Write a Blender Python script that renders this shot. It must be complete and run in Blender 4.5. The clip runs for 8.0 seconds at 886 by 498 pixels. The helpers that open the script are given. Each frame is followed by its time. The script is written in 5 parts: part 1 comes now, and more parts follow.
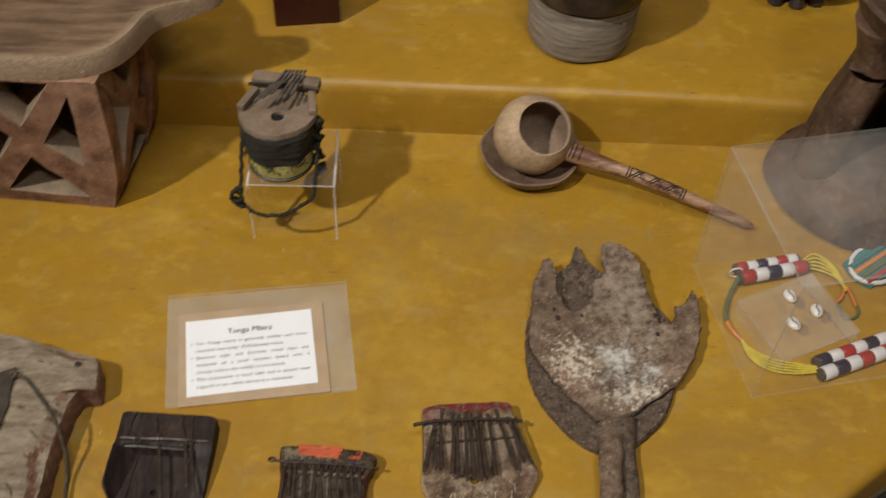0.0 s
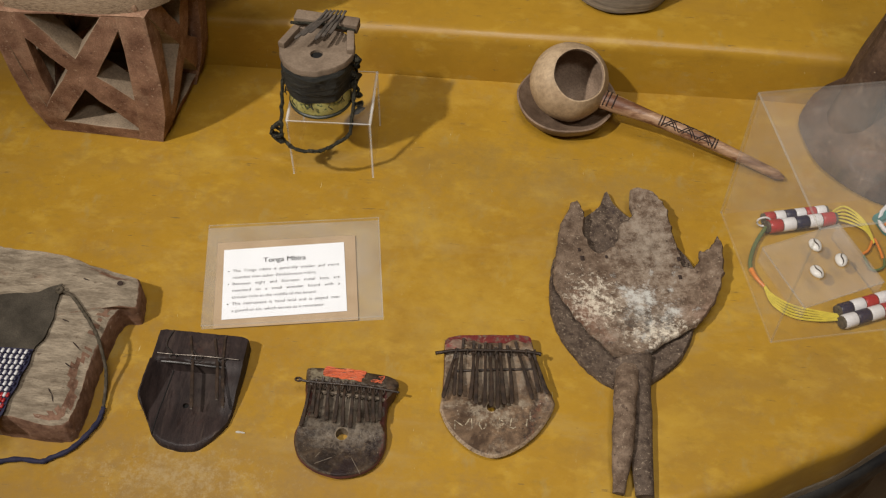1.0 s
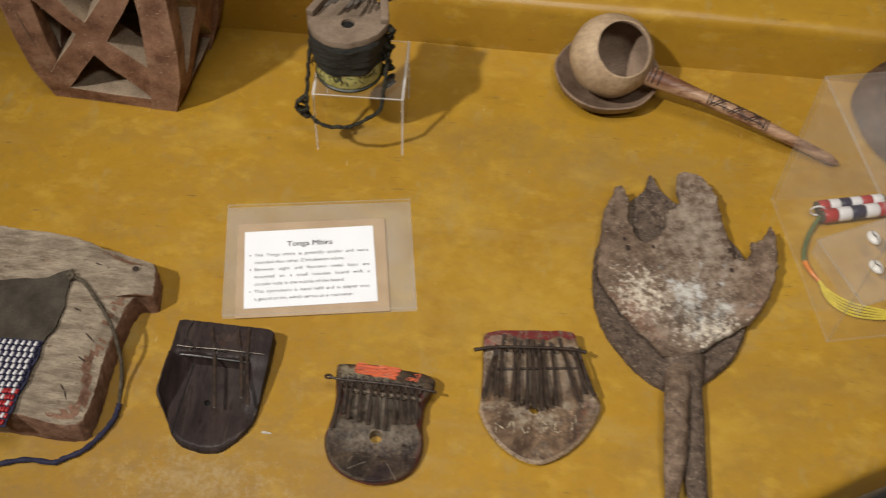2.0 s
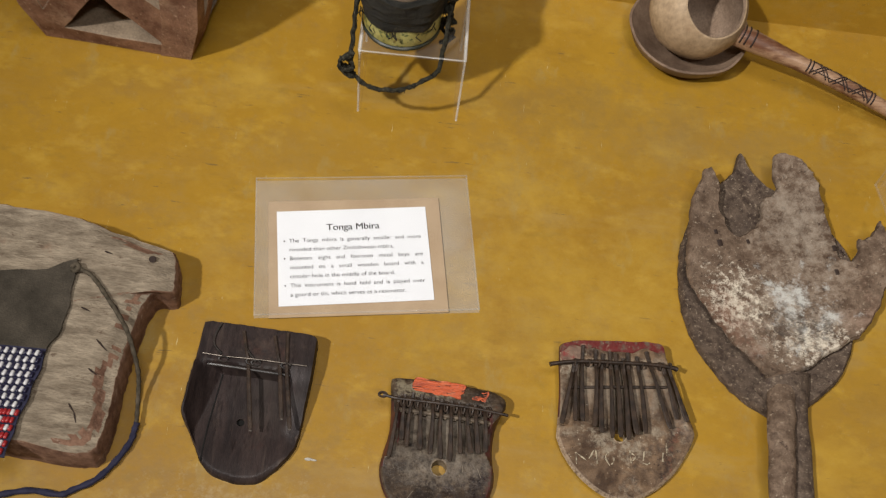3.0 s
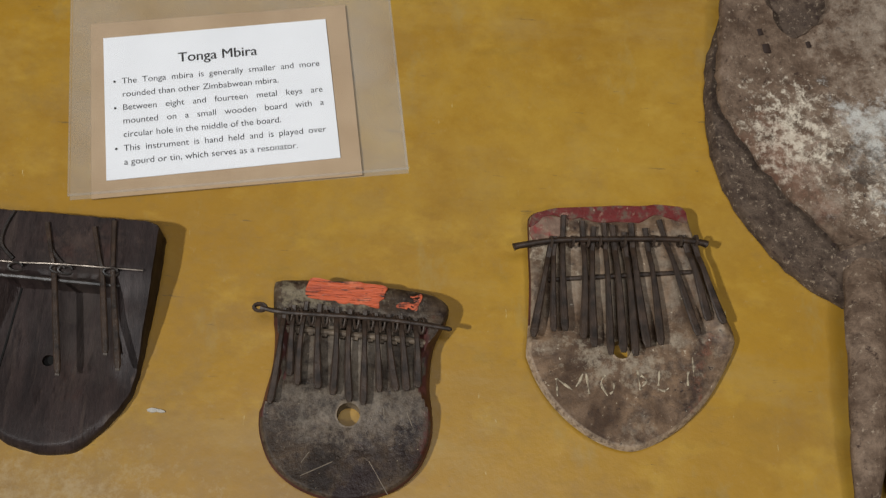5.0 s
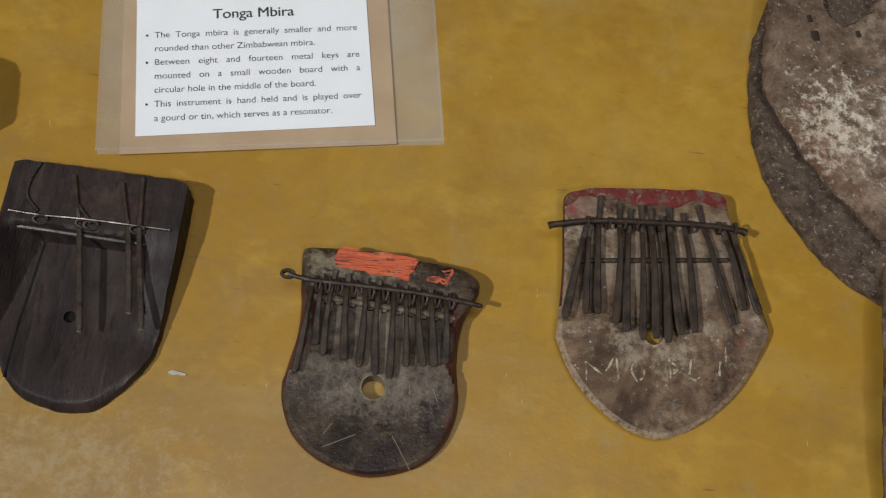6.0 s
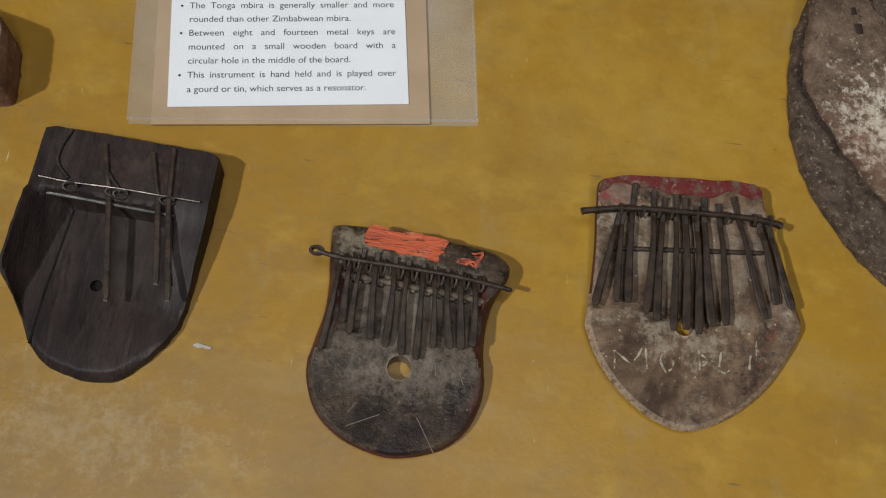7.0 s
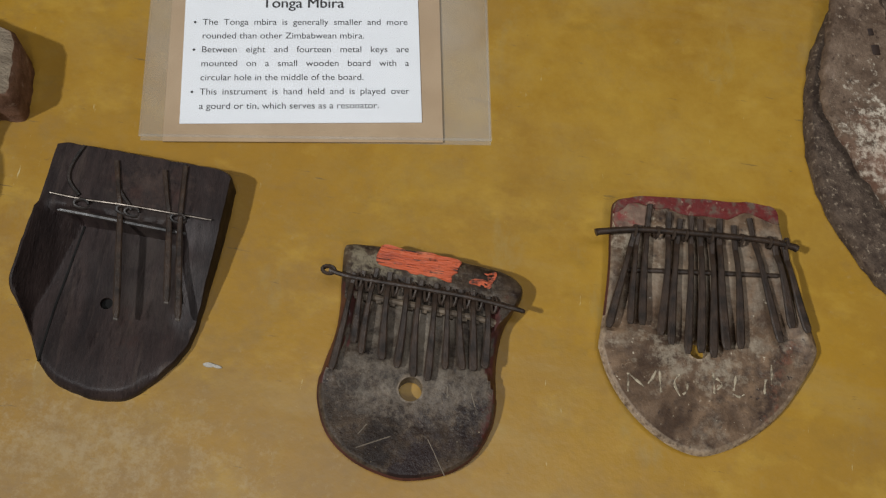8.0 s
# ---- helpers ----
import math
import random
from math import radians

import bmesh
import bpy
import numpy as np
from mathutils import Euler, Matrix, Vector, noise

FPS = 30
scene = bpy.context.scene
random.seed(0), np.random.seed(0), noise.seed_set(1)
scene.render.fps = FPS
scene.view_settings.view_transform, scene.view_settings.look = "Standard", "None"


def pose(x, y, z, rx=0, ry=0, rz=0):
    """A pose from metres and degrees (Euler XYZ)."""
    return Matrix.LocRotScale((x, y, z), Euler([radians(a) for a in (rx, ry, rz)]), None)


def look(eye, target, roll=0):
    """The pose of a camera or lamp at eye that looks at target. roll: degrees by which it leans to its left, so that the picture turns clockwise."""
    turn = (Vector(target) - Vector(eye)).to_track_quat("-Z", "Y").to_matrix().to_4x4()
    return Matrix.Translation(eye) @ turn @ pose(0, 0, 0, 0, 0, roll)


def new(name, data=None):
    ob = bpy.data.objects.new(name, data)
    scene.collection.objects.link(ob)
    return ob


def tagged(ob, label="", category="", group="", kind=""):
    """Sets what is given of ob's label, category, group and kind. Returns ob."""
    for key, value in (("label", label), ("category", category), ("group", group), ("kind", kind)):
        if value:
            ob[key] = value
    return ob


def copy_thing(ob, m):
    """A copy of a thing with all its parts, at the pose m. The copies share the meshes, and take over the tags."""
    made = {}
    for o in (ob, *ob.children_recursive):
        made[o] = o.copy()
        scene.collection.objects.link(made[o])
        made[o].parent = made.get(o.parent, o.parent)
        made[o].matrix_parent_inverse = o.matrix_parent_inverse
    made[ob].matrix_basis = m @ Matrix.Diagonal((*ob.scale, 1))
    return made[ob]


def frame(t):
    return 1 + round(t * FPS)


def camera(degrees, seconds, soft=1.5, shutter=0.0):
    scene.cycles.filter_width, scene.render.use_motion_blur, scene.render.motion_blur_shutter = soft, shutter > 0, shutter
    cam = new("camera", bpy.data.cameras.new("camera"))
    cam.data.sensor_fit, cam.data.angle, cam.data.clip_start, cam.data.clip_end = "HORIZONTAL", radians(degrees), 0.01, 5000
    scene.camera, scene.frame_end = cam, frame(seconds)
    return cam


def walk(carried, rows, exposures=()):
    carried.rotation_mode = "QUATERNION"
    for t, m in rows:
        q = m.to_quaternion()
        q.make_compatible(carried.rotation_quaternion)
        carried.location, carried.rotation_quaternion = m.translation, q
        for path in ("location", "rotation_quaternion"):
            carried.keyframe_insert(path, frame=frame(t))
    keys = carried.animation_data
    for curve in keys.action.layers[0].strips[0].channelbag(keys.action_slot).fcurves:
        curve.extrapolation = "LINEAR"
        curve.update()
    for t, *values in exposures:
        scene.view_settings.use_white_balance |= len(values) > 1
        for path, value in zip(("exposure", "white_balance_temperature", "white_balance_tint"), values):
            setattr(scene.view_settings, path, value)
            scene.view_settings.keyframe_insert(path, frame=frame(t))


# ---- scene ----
from mathutils.geometry import delaunay_2d_cdt

cam = camera(44.0, 8.0, soft=1.2, shutter=0.4)
PATH = [
    (0, (0.017, 0.193, 1.024), (0.08, 1.471, -0.513), 3.2),
    (0.5, (0.033, 0.15, 1.022), (-0.017, 1.4, -0.539), 1.5),
    (1, (0.065, 0.132, 1.023), (0.003, 1.379, -0.54), 0.7),
    (1.5, (0.068, 0.146, 1.016), (0.031, 1.371, -0.565), 1.1),
    (2, (-0.003, 0.214, 0.987), (-0.021, 1.383, -0.636), 3.2),
    (2.2, (-0.04, 0.257, 0.976), (-0.05, 1.385, -0.676), 4.2),
    (3.3, (-0.123, 0.419, 0.86), (-0.022, 1.376, -0.893), 10.7),
    (3.5, (-0.104, 0.446, 0.834), (-0.006, 1.361, -0.942), 10.4),
    (4, (-0.068, 0.496, 0.74), (0.04, 1.355, -1.063), 9.9),
    (4.5, (-0.039, 0.534, 0.654), (0.034, 1.334, -1.178), 6.9),
    (4.7, (-0.035, 0.541, 0.628), (0.03, 1.316, -1.214), 6.2),
    (6, (-0.055, 0.549, 0.598), (0.015, 1.253, -1.273), 10.2),
    (6.5, (-0.062, 0.548, 0.596), (-0.007, 1.242, -1.279), 10.7),
    (7, (-0.063, 0.547, 0.59), (-0.018, 1.229, -1.29), 10.5),
    (7.5, (-0.063, 0.549, 0.587), (-0.024, 1.235, -1.291), 10.0),
    (8, (-0.067, 0.553, 0.587), (-0.036, 1.252, -1.286), 9.8),
]
walk(cam, [(t, look(eye, target, roll)) for t, eye, target, roll in PATH], [(0.0, -0.40, 6500, 10), (0.6, -0.20, 6450, 10), (2.2, -0.16, 6350, 10), (4.5, -0.41, 6020, 9), (6.0, -0.60, 5880, 7), (8.0, -0.60, 5830, 7)])

# ---- light: a warm gallery spot under the ceiling, an added fill spot and panel, and a dim room ----
world = bpy.data.worlds.new("room_air")
scene.world = world
world.use_nodes = True
world.node_tree.nodes["Background"].inputs[0].default_value = (1.0, 0.86, 0.68, 1)
world.node_tree.nodes["Background"].inputs[1].default_value = 0.02


def spot(name, eye, target, watts, radius, colour, angle=60):
    data = bpy.data.lights.new(name, "SPOT")
    data.energy, data.shadow_soft_size, data.color = watts, radius, colour
    data.spot_size, data.spot_blend = radians(angle), 0.9
    new(name, data).matrix_world = look(eye, target)


spot("unseen_spot", (-2.25, -0.75, 3.80), (0.40, 1.14, 0.0), 930, 0.085, (1.0, 0.955, 0.885), 28)
# Front fill spot, added to lift the shadows of the main one.
spot("unseen_spot", (0.5, -1.2, 3.8), (0.25, 0.95, 0.0), 165, 0.25, (1.0, 0.955, 0.89))
# Fill panel near the ceiling, added to soften the shadows.
area = bpy.data.lights.new("fill_panel", "AREA")
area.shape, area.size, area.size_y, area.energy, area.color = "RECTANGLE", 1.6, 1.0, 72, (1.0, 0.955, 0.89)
new("fill_panel", area).matrix_world = pose(0.0, 0.4, 4.2)


# ---- materials ----
def noise_node(nt, vec, scale, detail=5.0, rough=0.6, stretch=None):
    n = nt.nodes.new("ShaderNodeTexNoise")
    n.inputs["Scale"].default_value, n.inputs["Detail"].default_value, n.inputs["Roughness"].default_value = scale, detail, rough
    if stretch:
        mp = nt.nodes.new("ShaderNodeMapping")
        mp.inputs["Scale"].default_value = stretch[:3]
        if len(stretch) > 3:
            mp.inputs["Rotation"].default_value = (0, 0, radians(stretch[3]))
        nt.links.new(vec, mp.inputs[0])
        vec = mp.outputs[0]
    nt.links.new(vec, n.inputs["Vector"])
    return n.outputs[0]


def ramp(nt, fac, stops):
    r = nt.nodes.new("ShaderNodeValToRGB")
    el = r.color_ramp.elements
    while len(el) < len(stops):
        el.new(0.5)
    for e, (p, c) in zip(el, stops):
        e.position, e.color = p, (*c, 1) if len(c) == 3 else c
    nt.links.new(fac, r.inputs[0])
    return r.outputs[0]


def mix(nt, fac, a, b, kind="MIX"):
    m = nt.nodes.new("ShaderNodeMix")
    m.data_type, m.blend_type = "RGBA", kind
    for sock, v in ((m.inputs[0], fac), (m.inputs[6], a), (m.inputs[7], b)):
        if isinstance(v, (int, float)):
            sock.default_value = v
        elif isinstance(v, tuple):
            sock.default_value = (*v, 1)
        else:
            nt.links.new(v, sock)
    return m.outputs[2]


def g(v):
    return (v, v, v)


def surface(name, dark, light, scale=60, rough=0.6, bump=0.3, grain=None, spots=None, metal=0.0, fine=400, depth=0.001, low=0.35, high=0.65, layers=(), spec=0.4, grit=0.55, wear=None):
    """Two colours mixed by a coarse noise, a fine grain, wear layers (colour, scale, from, to) and a relief."""
    m = bpy.data.materials.new(name)
    m.use_nodes = True
    nt = m.node_tree
    bsdf = nt.nodes["Principled BSDF"]
    vec = nt.nodes.new("ShaderNodeTexCoord").outputs["Object"]
    big = noise_node(nt, vec, scale, stretch=grain)
    small = noise_node(nt, vec, fine, 4, 0.7, stretch=grain)
    col = ramp(nt, big, [(low, dark), (high, light)])
    col = mix(nt, grit, col, ramp(nt, small, [(0.3, g(0.35)), (0.7, g(1.0))]), "MULTIPLY")
    for colour, sc, lo, hi, *way in layers:
        f = noise_node(nt, vec, sc, 6, 0.65, stretch=way[0] if way else None)
        col = mix(nt, ramp(nt, f, [(lo, g(0)), (hi, g(1))]), col, colour)
    if wear:
        colour, lo, hi = wear
        edge = nt.nodes.new("ShaderNodeNewGeometry").outputs["Pointiness"]
        f = mix(nt, 1.0, ramp(nt, edge, [(lo, g(0)), (hi, g(1))]), ramp(nt, small, [(0.35, g(0.15)), (0.6, g(1))]), "MULTIPLY")
        col = mix(nt, f, col, colour)
    nt.links.new(col, bsdf.inputs["Base Color"])
    bsdf.inputs["Metallic"].default_value = metal
    bsdf.inputs["Specular IOR Level"].default_value = spec
    nt.links.new(ramp(nt, big, [(0.3, g(min(1, rough + 0.1))), (0.7, g(max(0.05, rough - 0.12)))]), bsdf.inputs["Roughness"])
    if bump:
        b = nt.nodes.new("ShaderNodeBump")
        b.inputs["Strength"].default_value, b.inputs["Distance"].default_value = bump, depth
        h = mix(nt, 0.5, big, small)
        nt.links.new(h, b.inputs["Height"])
        nt.links.new(b.outputs[0], bsdf.inputs["Normal"])
    return m


def patch(mat, colour, centre, radius, scale, amount=1.0, flat=(1, 1, 1), soft=0.0):
    """A patch of a colour about a place on the thing, broken up by noise."""
    nt = mat.node_tree
    bsdf = nt.nodes["Principled BSDF"]
    old = bsdf.inputs["Base Color"].links[0].from_socket
    vec = nt.nodes.new("ShaderNodeTexCoord").outputs["Object"]
    mp = nt.nodes.new("ShaderNodeMapping")
    mp.vector_type = "TEXTURE"
    mp.inputs["Location"].default_value = centre
    mp.inputs["Scale"].default_value = [radius * f for f in flat]
    nt.links.new(vec, mp.inputs[0])
    gr = nt.nodes.new("ShaderNodeTexGradient")
    gr.gradient_type = "SPHERICAL"
    nt.links.new(mp.outputs[0], gr.inputs[0])
    n = noise_node(nt, vec, scale, 8, 0.78)
    mul = nt.nodes.new("ShaderNodeMath")
    mul.operation = "MULTIPLY_ADD"
    nt.links.new(gr.outputs[1], mul.inputs[0])
    mul.inputs[1].default_value = 0.24
    nt.links.new(n, mul.inputs[2])
    f = ramp(nt, mul.outputs[0], [(0.64 - soft, g(0)), (0.76 + soft, g(amount))])
    nt.links.new(mix(nt, f, old, colour), bsdf.inputs["Base Color"])


def plain(name, colour, rough=0.5, metal=0.0, vary=0.25, scale=120, spec=0.4):
    return surface(name, tuple(c * (1 - vary) for c in colour), colour, scale, rough, 0.15, metal=metal, fine=900, spec=spec)


def clear(name, haze, tint, gloss=0.03, body=(0.8, 0.78, 0.75)):
    m = bpy.data.materials.new(name)
    m.use_nodes = True
    nt = m.node_tree
    nt.nodes.remove(nt.nodes["Principled BSDF"])
    out = nt.nodes["Material Output"]
    tr, df, gl = (nt.nodes.new("ShaderNodeBsdf" + k) for k in ("Transparent", "Diffuse", "Glossy"))
    tr.inputs[0].default_value = (*tint, 1)
    df.inputs[0].default_value = (*body, 1)
    gl.inputs["Roughness"].default_value = 0.08
    a, b = nt.nodes.new("ShaderNodeMixShader"), nt.nodes.new("ShaderNodeMixShader")
    vec = nt.nodes.new("ShaderNodeTexCoord").outputs["Object"]
    f = ramp(nt, noise_node(nt, vec, 14, 4), [(0.3, g(haze * 0.6)), (0.7, g(haze * 1.4))])
    nt.links.new(f, a.inputs[0])
    nt.links.new(tr.outputs[0], a.inputs[1])
    nt.links.new(df.outputs[0], a.inputs[2])
    b.inputs[0].default_value = gloss
    nt.links.new(a.outputs[0], b.inputs[1])
    nt.links.new(gl.outputs[0], b.inputs[2])
    nt.links.new(b.outputs[0], out.inputs[0])
    return m


PLASTER = surface("ochre_limewash", (0.285, 0.1506, 0.01237), (0.36, 0.202, 0.01888), 4, 0.40, 0.35, fine=70, depth=0.0015, low=0.3, high=0.7, grit=0.14,
                  layers=(((0.26, 0.1477, 0.02735), 3.2, 0.52, 0.75, (1, 2.2, 1, 20)), ((0.41, 0.2554, 0.03777), 7.0, 0.56, 0.80, (1, 1.6, 1, -25)), ((0.32, 0.2049, 0.05731), 6.0, 0.60, 0.78, (0.7, 2.5, 1, 8)),
                          ((0.23, 0.1258, 0.01498), 13.0, 0.60, 0.85, (1, 3, 1, 5)), ((0.48, 0.3621, 0.1237), 90.0, 0.735, 0.78), ((0.14, 0.08101, 0.01954), 120.0, 0.74, 0.78), ((0.43, 0.268, 0.038), 17.0, 0.54, 0.78, (1, 1.5, 2, 30)), ((0.25, 0.148, 0.022), 38.0, 0.58, 0.80, (1, 1.8, 3, -20)), ((0.30, 0.205, 0.06), 24.0, 0.60, 0.78, (1.6, 0.8, 3, 15)),
                          ((0.17, 0.105, 0.028), 60.0, 0.665, 0.70, (0.5, 4, 1, 35)), ((0.50, 0.40, 0.19), 75.0, 0.70, 0.73, (4, 0.5, 1, 20)), ((0.50, 0.42, 0.24), 330.0, 0.735, 0.76), ((0.12, 0.072, 0.02), 300.0, 0.735, 0.76)))
LOWER_PLASTER = PLASTER.copy()
LOWER_PLASTER.name = "ochre_limewash_scuffed"
EDGE_GREY = surface("worn_grey_plaster", (0.28, 0.235, 0.17), (0.46, 0.40, 0.31), 30, 0.8)
BLACK_BAND = surface("black_rubber_skirting", (0.012, 0.012, 0.013), (0.03, 0.02859, 0.0264), 40, 0.5)
FLOOR = surface("brown_concrete_floor", (0.10, 0.06195, 0.0308), (0.19, 0.1239, 0.066), 9, 0.6)
WALL = surface("cream_wall", (0.42, 0.3145, 0.1936), (0.52, 0.4003, 0.2552), 4, 0.8)
RED_WOOD = surface("reddish_carved_wood", (0.165, 0.080, 0.048), (0.345, 0.192, 0.122), 40, 0.75, 0.7, spec=0.2, fine=420, depth=0.003, grit=0.5, layers=(((0.36, 0.235, 0.155), 26, 0.58, 0.75), ((0.42, 0.29, 0.20), 230, 0.60, 0.70), ((0.085, 0.042, 0.028), 150, 0.62, 0.71), ((0.11, 0.054, 0.034), 22, 0.62, 0.76)), wear=((0.42, 0.28, 0.18), 0.51, 0.57))
PALE_CUT = surface("pale_cut_wood", (0.26, 0.1906, 0.1276), (0.38, 0.2859, 0.1936), 50, 0.75, 0.5)
SEAT_WOOD = surface("worn_seat_wood", (0.115, 0.070, 0.041), (0.235, 0.152, 0.095), 14, 0.55, 0.6, spec=0.25, grain=(1, 6, 5, 8), fine=160, depth=0.002, layers=(((0.10, 0.057, 0.032), 18, 0.60, 0.76, (1, 4, 4, 8)), ((0.33, 0.235, 0.155), 60, 0.62, 0.74, (0.6, 6, 4, 8))), wear=((0.34, 0.25, 0.165), 0.51, 0.56))
GOAT_WOOD = surface("grey_adzed_wood", (0.190, 0.148, 0.104), (0.375, 0.305, 0.220), 60, 0.8, 1.0, spec=0.2, grain=(0.6, 2, 1, 12), fine=300, depth=0.003, layers=(((0.24, 0.14, 0.09), 12, 0.66, 0.80), ((0.115, 0.080, 0.054), 130, 0.60, 0.70, (0.8, 1.5, 1, 12)), ((0.43, 0.36, 0.265), 50, 0.62, 0.74, (0.5, 3, 1, 12)), ((0.09, 0.060, 0.040), 30, 0.66, 0.74)), wear=((0.22, 0.125, 0.080), 0.525, 0.58))
GOAT_EDGE = surface("reddish_cut_edge", (0.145, 0.075, 0.048), (0.29, 0.165, 0.108), 60, 0.8, 1.0, spec=0.2, fine=320, depth=0.002, layers=(((0.36, 0.26, 0.19), 90, 0.60, 0.72), ((0.08, 0.042, 0.030), 40, 0.60, 0.72)))
SPOON_WOOD = surface("crusted_old_wood", (0.100, 0.064, 0.042), (0.235, 0.165, 0.115), 70, 0.8, 1.0, spec=0.2, fine=420, depth=0.002, layers=(((0.060, 0.038, 0.026), 45, 0.56, 0.70), ((0.30, 0.235, 0.17), 300, 0.59, 0.70), ((0.050, 0.031, 0.022), 190, 0.60, 0.68)))
SPOON_UNDER = surface("dark_crusted_wood", (0.050, 0.031, 0.021), (0.150, 0.105, 0.073), 120, 0.8, 1.0, fine=500, depth=0.002, layers=(((0.038, 0.024, 0.018), 60, 0.56, 0.70), ((0.29, 0.225, 0.16), 330, 0.57, 0.68), ((0.040, 0.023, 0.018), 170, 0.60, 0.68)))
BLACK_WOOD = surface("black_stained_wood", (0.0155, 0.0100, 0.0096), (0.044, 0.0300, 0.0275), 25, 0.50, 0.8, spec=0.22, grain=(4, 0.7, 2, 10), fine=260, depth=0.0010, layers=(((0.060, 0.042, 0.034), 34, 0.58, 0.80, (5, 0.4, 2, 10)), ((0.058, 0.026, 0.019), 18, 0.62, 0.78), ((0.013, 0.008, 0.0075), 60, 0.56, 0.68, (3, 0.6, 2, 10)), ((0.15, 0.115, 0.09), 420, 0.72, 0.76), ((0.13, 0.10, 0.08), 120, 0.745, 0.77, (6, 0.5, 2, 4))), wear=((0.060, 0.042, 0.033), 0.55, 0.66))
MBIRA_GREY = surface("greyed_oily_wood", (0.020, 0.0125, 0.0085), (0.090, 0.061, 0.039), 46, 0.42, 0.9, spec=0.16, fine=420, depth=0.0012, low=0.40, high=0.62, layers=(((0.15, 0.106, 0.068), 95, 0.63, 0.76), ((0.013, 0.0072, 0.006), 42, 0.53, 0.64), ((0.34, 0.275, 0.19), 380, 0.68, 0.72), ((0.010, 0.006, 0.005), 260, 0.63, 0.68), ((0.30, 0.24, 0.165), 110, 0.73, 0.755, (0.4, 3, 1, 35))), wear=((0.18, 0.135, 0.09), 0.525, 0.57))
MBIRA_BROWN = surface("brown_scuffed_wood", (0.066, 0.038, 0.022), (0.215, 0.138, 0.083), 42, 0.5, 0.9, spec=0.2, fine=320, depth=0.0012, low=0.38, high=0.62, layers=(((0.26, 0.205, 0.145), 60, 0.60, 0.74), ((0.045, 0.027, 0.018), 36, 0.53, 0.66), ((0.17, 0.062, 0.035), 34, 0.64, 0.74), ((0.44, 0.37, 0.27), 330, 0.655, 0.70), ((0.03, 0.018, 0.013), 240, 0.62, 0.68), ((0.48, 0.41, 0.31), 120, 0.70, 0.73), ((0.54, 0.48, 0.39), 210, 0.695, 0.72)), wear=((0.36, 0.27, 0.18), 0.515, 0.57))
MAROON = surface("maroon_worn_side", (0.05, 0.01715, 0.01408), (0.10, 0.03336, 0.0264), 60, 0.5)
IRON = surface("dark_hammered_iron", (0.0135, 0.0085, 0.0058), (0.052, 0.032, 0.0210), 140, 0.45, 0.6, spec=0.25, fine=700, grit=0.4, layers=(((0.075, 0.053, 0.040), 120, 0.65, 0.78), ((0.18, 0.14, 0.105), 400, 0.71, 0.75)), wear=((0.060, 0.043, 0.032), 0.55, 0.64))
TIN_KEY = surface("greyed_steel", (0.06, 0.052, 0.045), (0.16, 0.135, 0.115), 110, 0.45, 0.4, metal=0.3, grit=0.3)
WIRE = surface("bare_wire", (0.06, 0.05, 0.042), (0.22, 0.185, 0.155), 90, 0.45, 0.2, metal=0.9)
ORANGE = surface("worn_orange_paint", (0.022, 0.014, 0.011), (0.56, 0.105, 0.034), 260, 0.5, 1.0, grain=(0.22, 1.8, 1, 6), low=0.37, high=0.43, fine=420, depth=0.0015, grit=0.45, layers=(((0.66, 0.20, 0.092), 60, 0.54, 0.70), ((0.26, 0.045, 0.02), 140, 0.55, 0.68, (0.3, 2, 1, 6)), ((0.022, 0.014, 0.011), 210, 0.59, 0.63, (0.2, 2, 1, 6))))

RED_PAINT = surface("flaking_red_paint", (0.13, 0.082, 0.055), (0.140, 0.0180, 0.0160), 150, 0.5, 0.7, low=0.38, high=0.50, fine=350, layers=(((0.28, 0.175, 0.125), 210, 0.60, 0.70), ((0.075, 0.010, 0.010), 60, 0.54, 0.70), ((0.36, 0.26, 0.19), 420, 0.66, 0.71)))
RED_WASH = surface("rubbed_red_paint", (0.13, 0.072, 0.050), (0.25, 0.165, 0.115), 110, 0.6, 0.5, layers=(((0.19, 0.03, 0.026), 120, 0.52, 0.66), ((0.36, 0.27, 0.20), 380, 0.62, 0.70)))
SCRATCH = surface("pale_scratch", (0.16, 0.12, 0.08), (0.52, 0.44, 0.31), 260, 0.7, 0.3, low=0.40, high=0.54)
BAR_IRON = surface("glossy_dark_rod", (0.010, 0.008, 0.007), (0.04, 0.03, 0.025), 120, 0.44, 0.6, spec=0.4, grit=0.3)
BRIDGE_WOOD = surface("smoky_bridge_wood", (0.05, 0.034, 0.022), (0.17, 0.125, 0.082), 160, 0.7, 0.6)
FAINT = plain("faint_scratch", (0.24, 0.1954, 0.1452), 0.7)
GOURD = surface("dry_gourd_shell", (0.34, 0.2335, 0.1364), (0.52, 0.3812, 0.242), 22, 0.55, 0.25, fine=180, layers=(((0.24, 0.1429, 0.0792), 28, 0.62, 0.78),))
GOURD_IN = surface("gourd_inside", (0.22, 0.145, 0.095), (0.40, 0.285, 0.20), 25, 0.8, 0.5)
HANDLE_WOOD = surface("polished_handle", (0.15, 0.06195, 0.0308), (0.40, 0.243, 0.1452), 30, 0.4, 0.3, grain=(0.5, 3, 3), fine=220, low=0.42, high=0.56)
# Burnt handle lines and dark cuts; also painted as shade in small holes.
BURNT_AND_RECESS = plain("burnt_line", (0.035, 0.01906, 0.0132), 0.7)
# Near-black painted as the shade inside deep holes; the crack uses it too.
VOID = plain("hole_shade_and_crack", (0.005, 0.004, 0.003), 0.9)
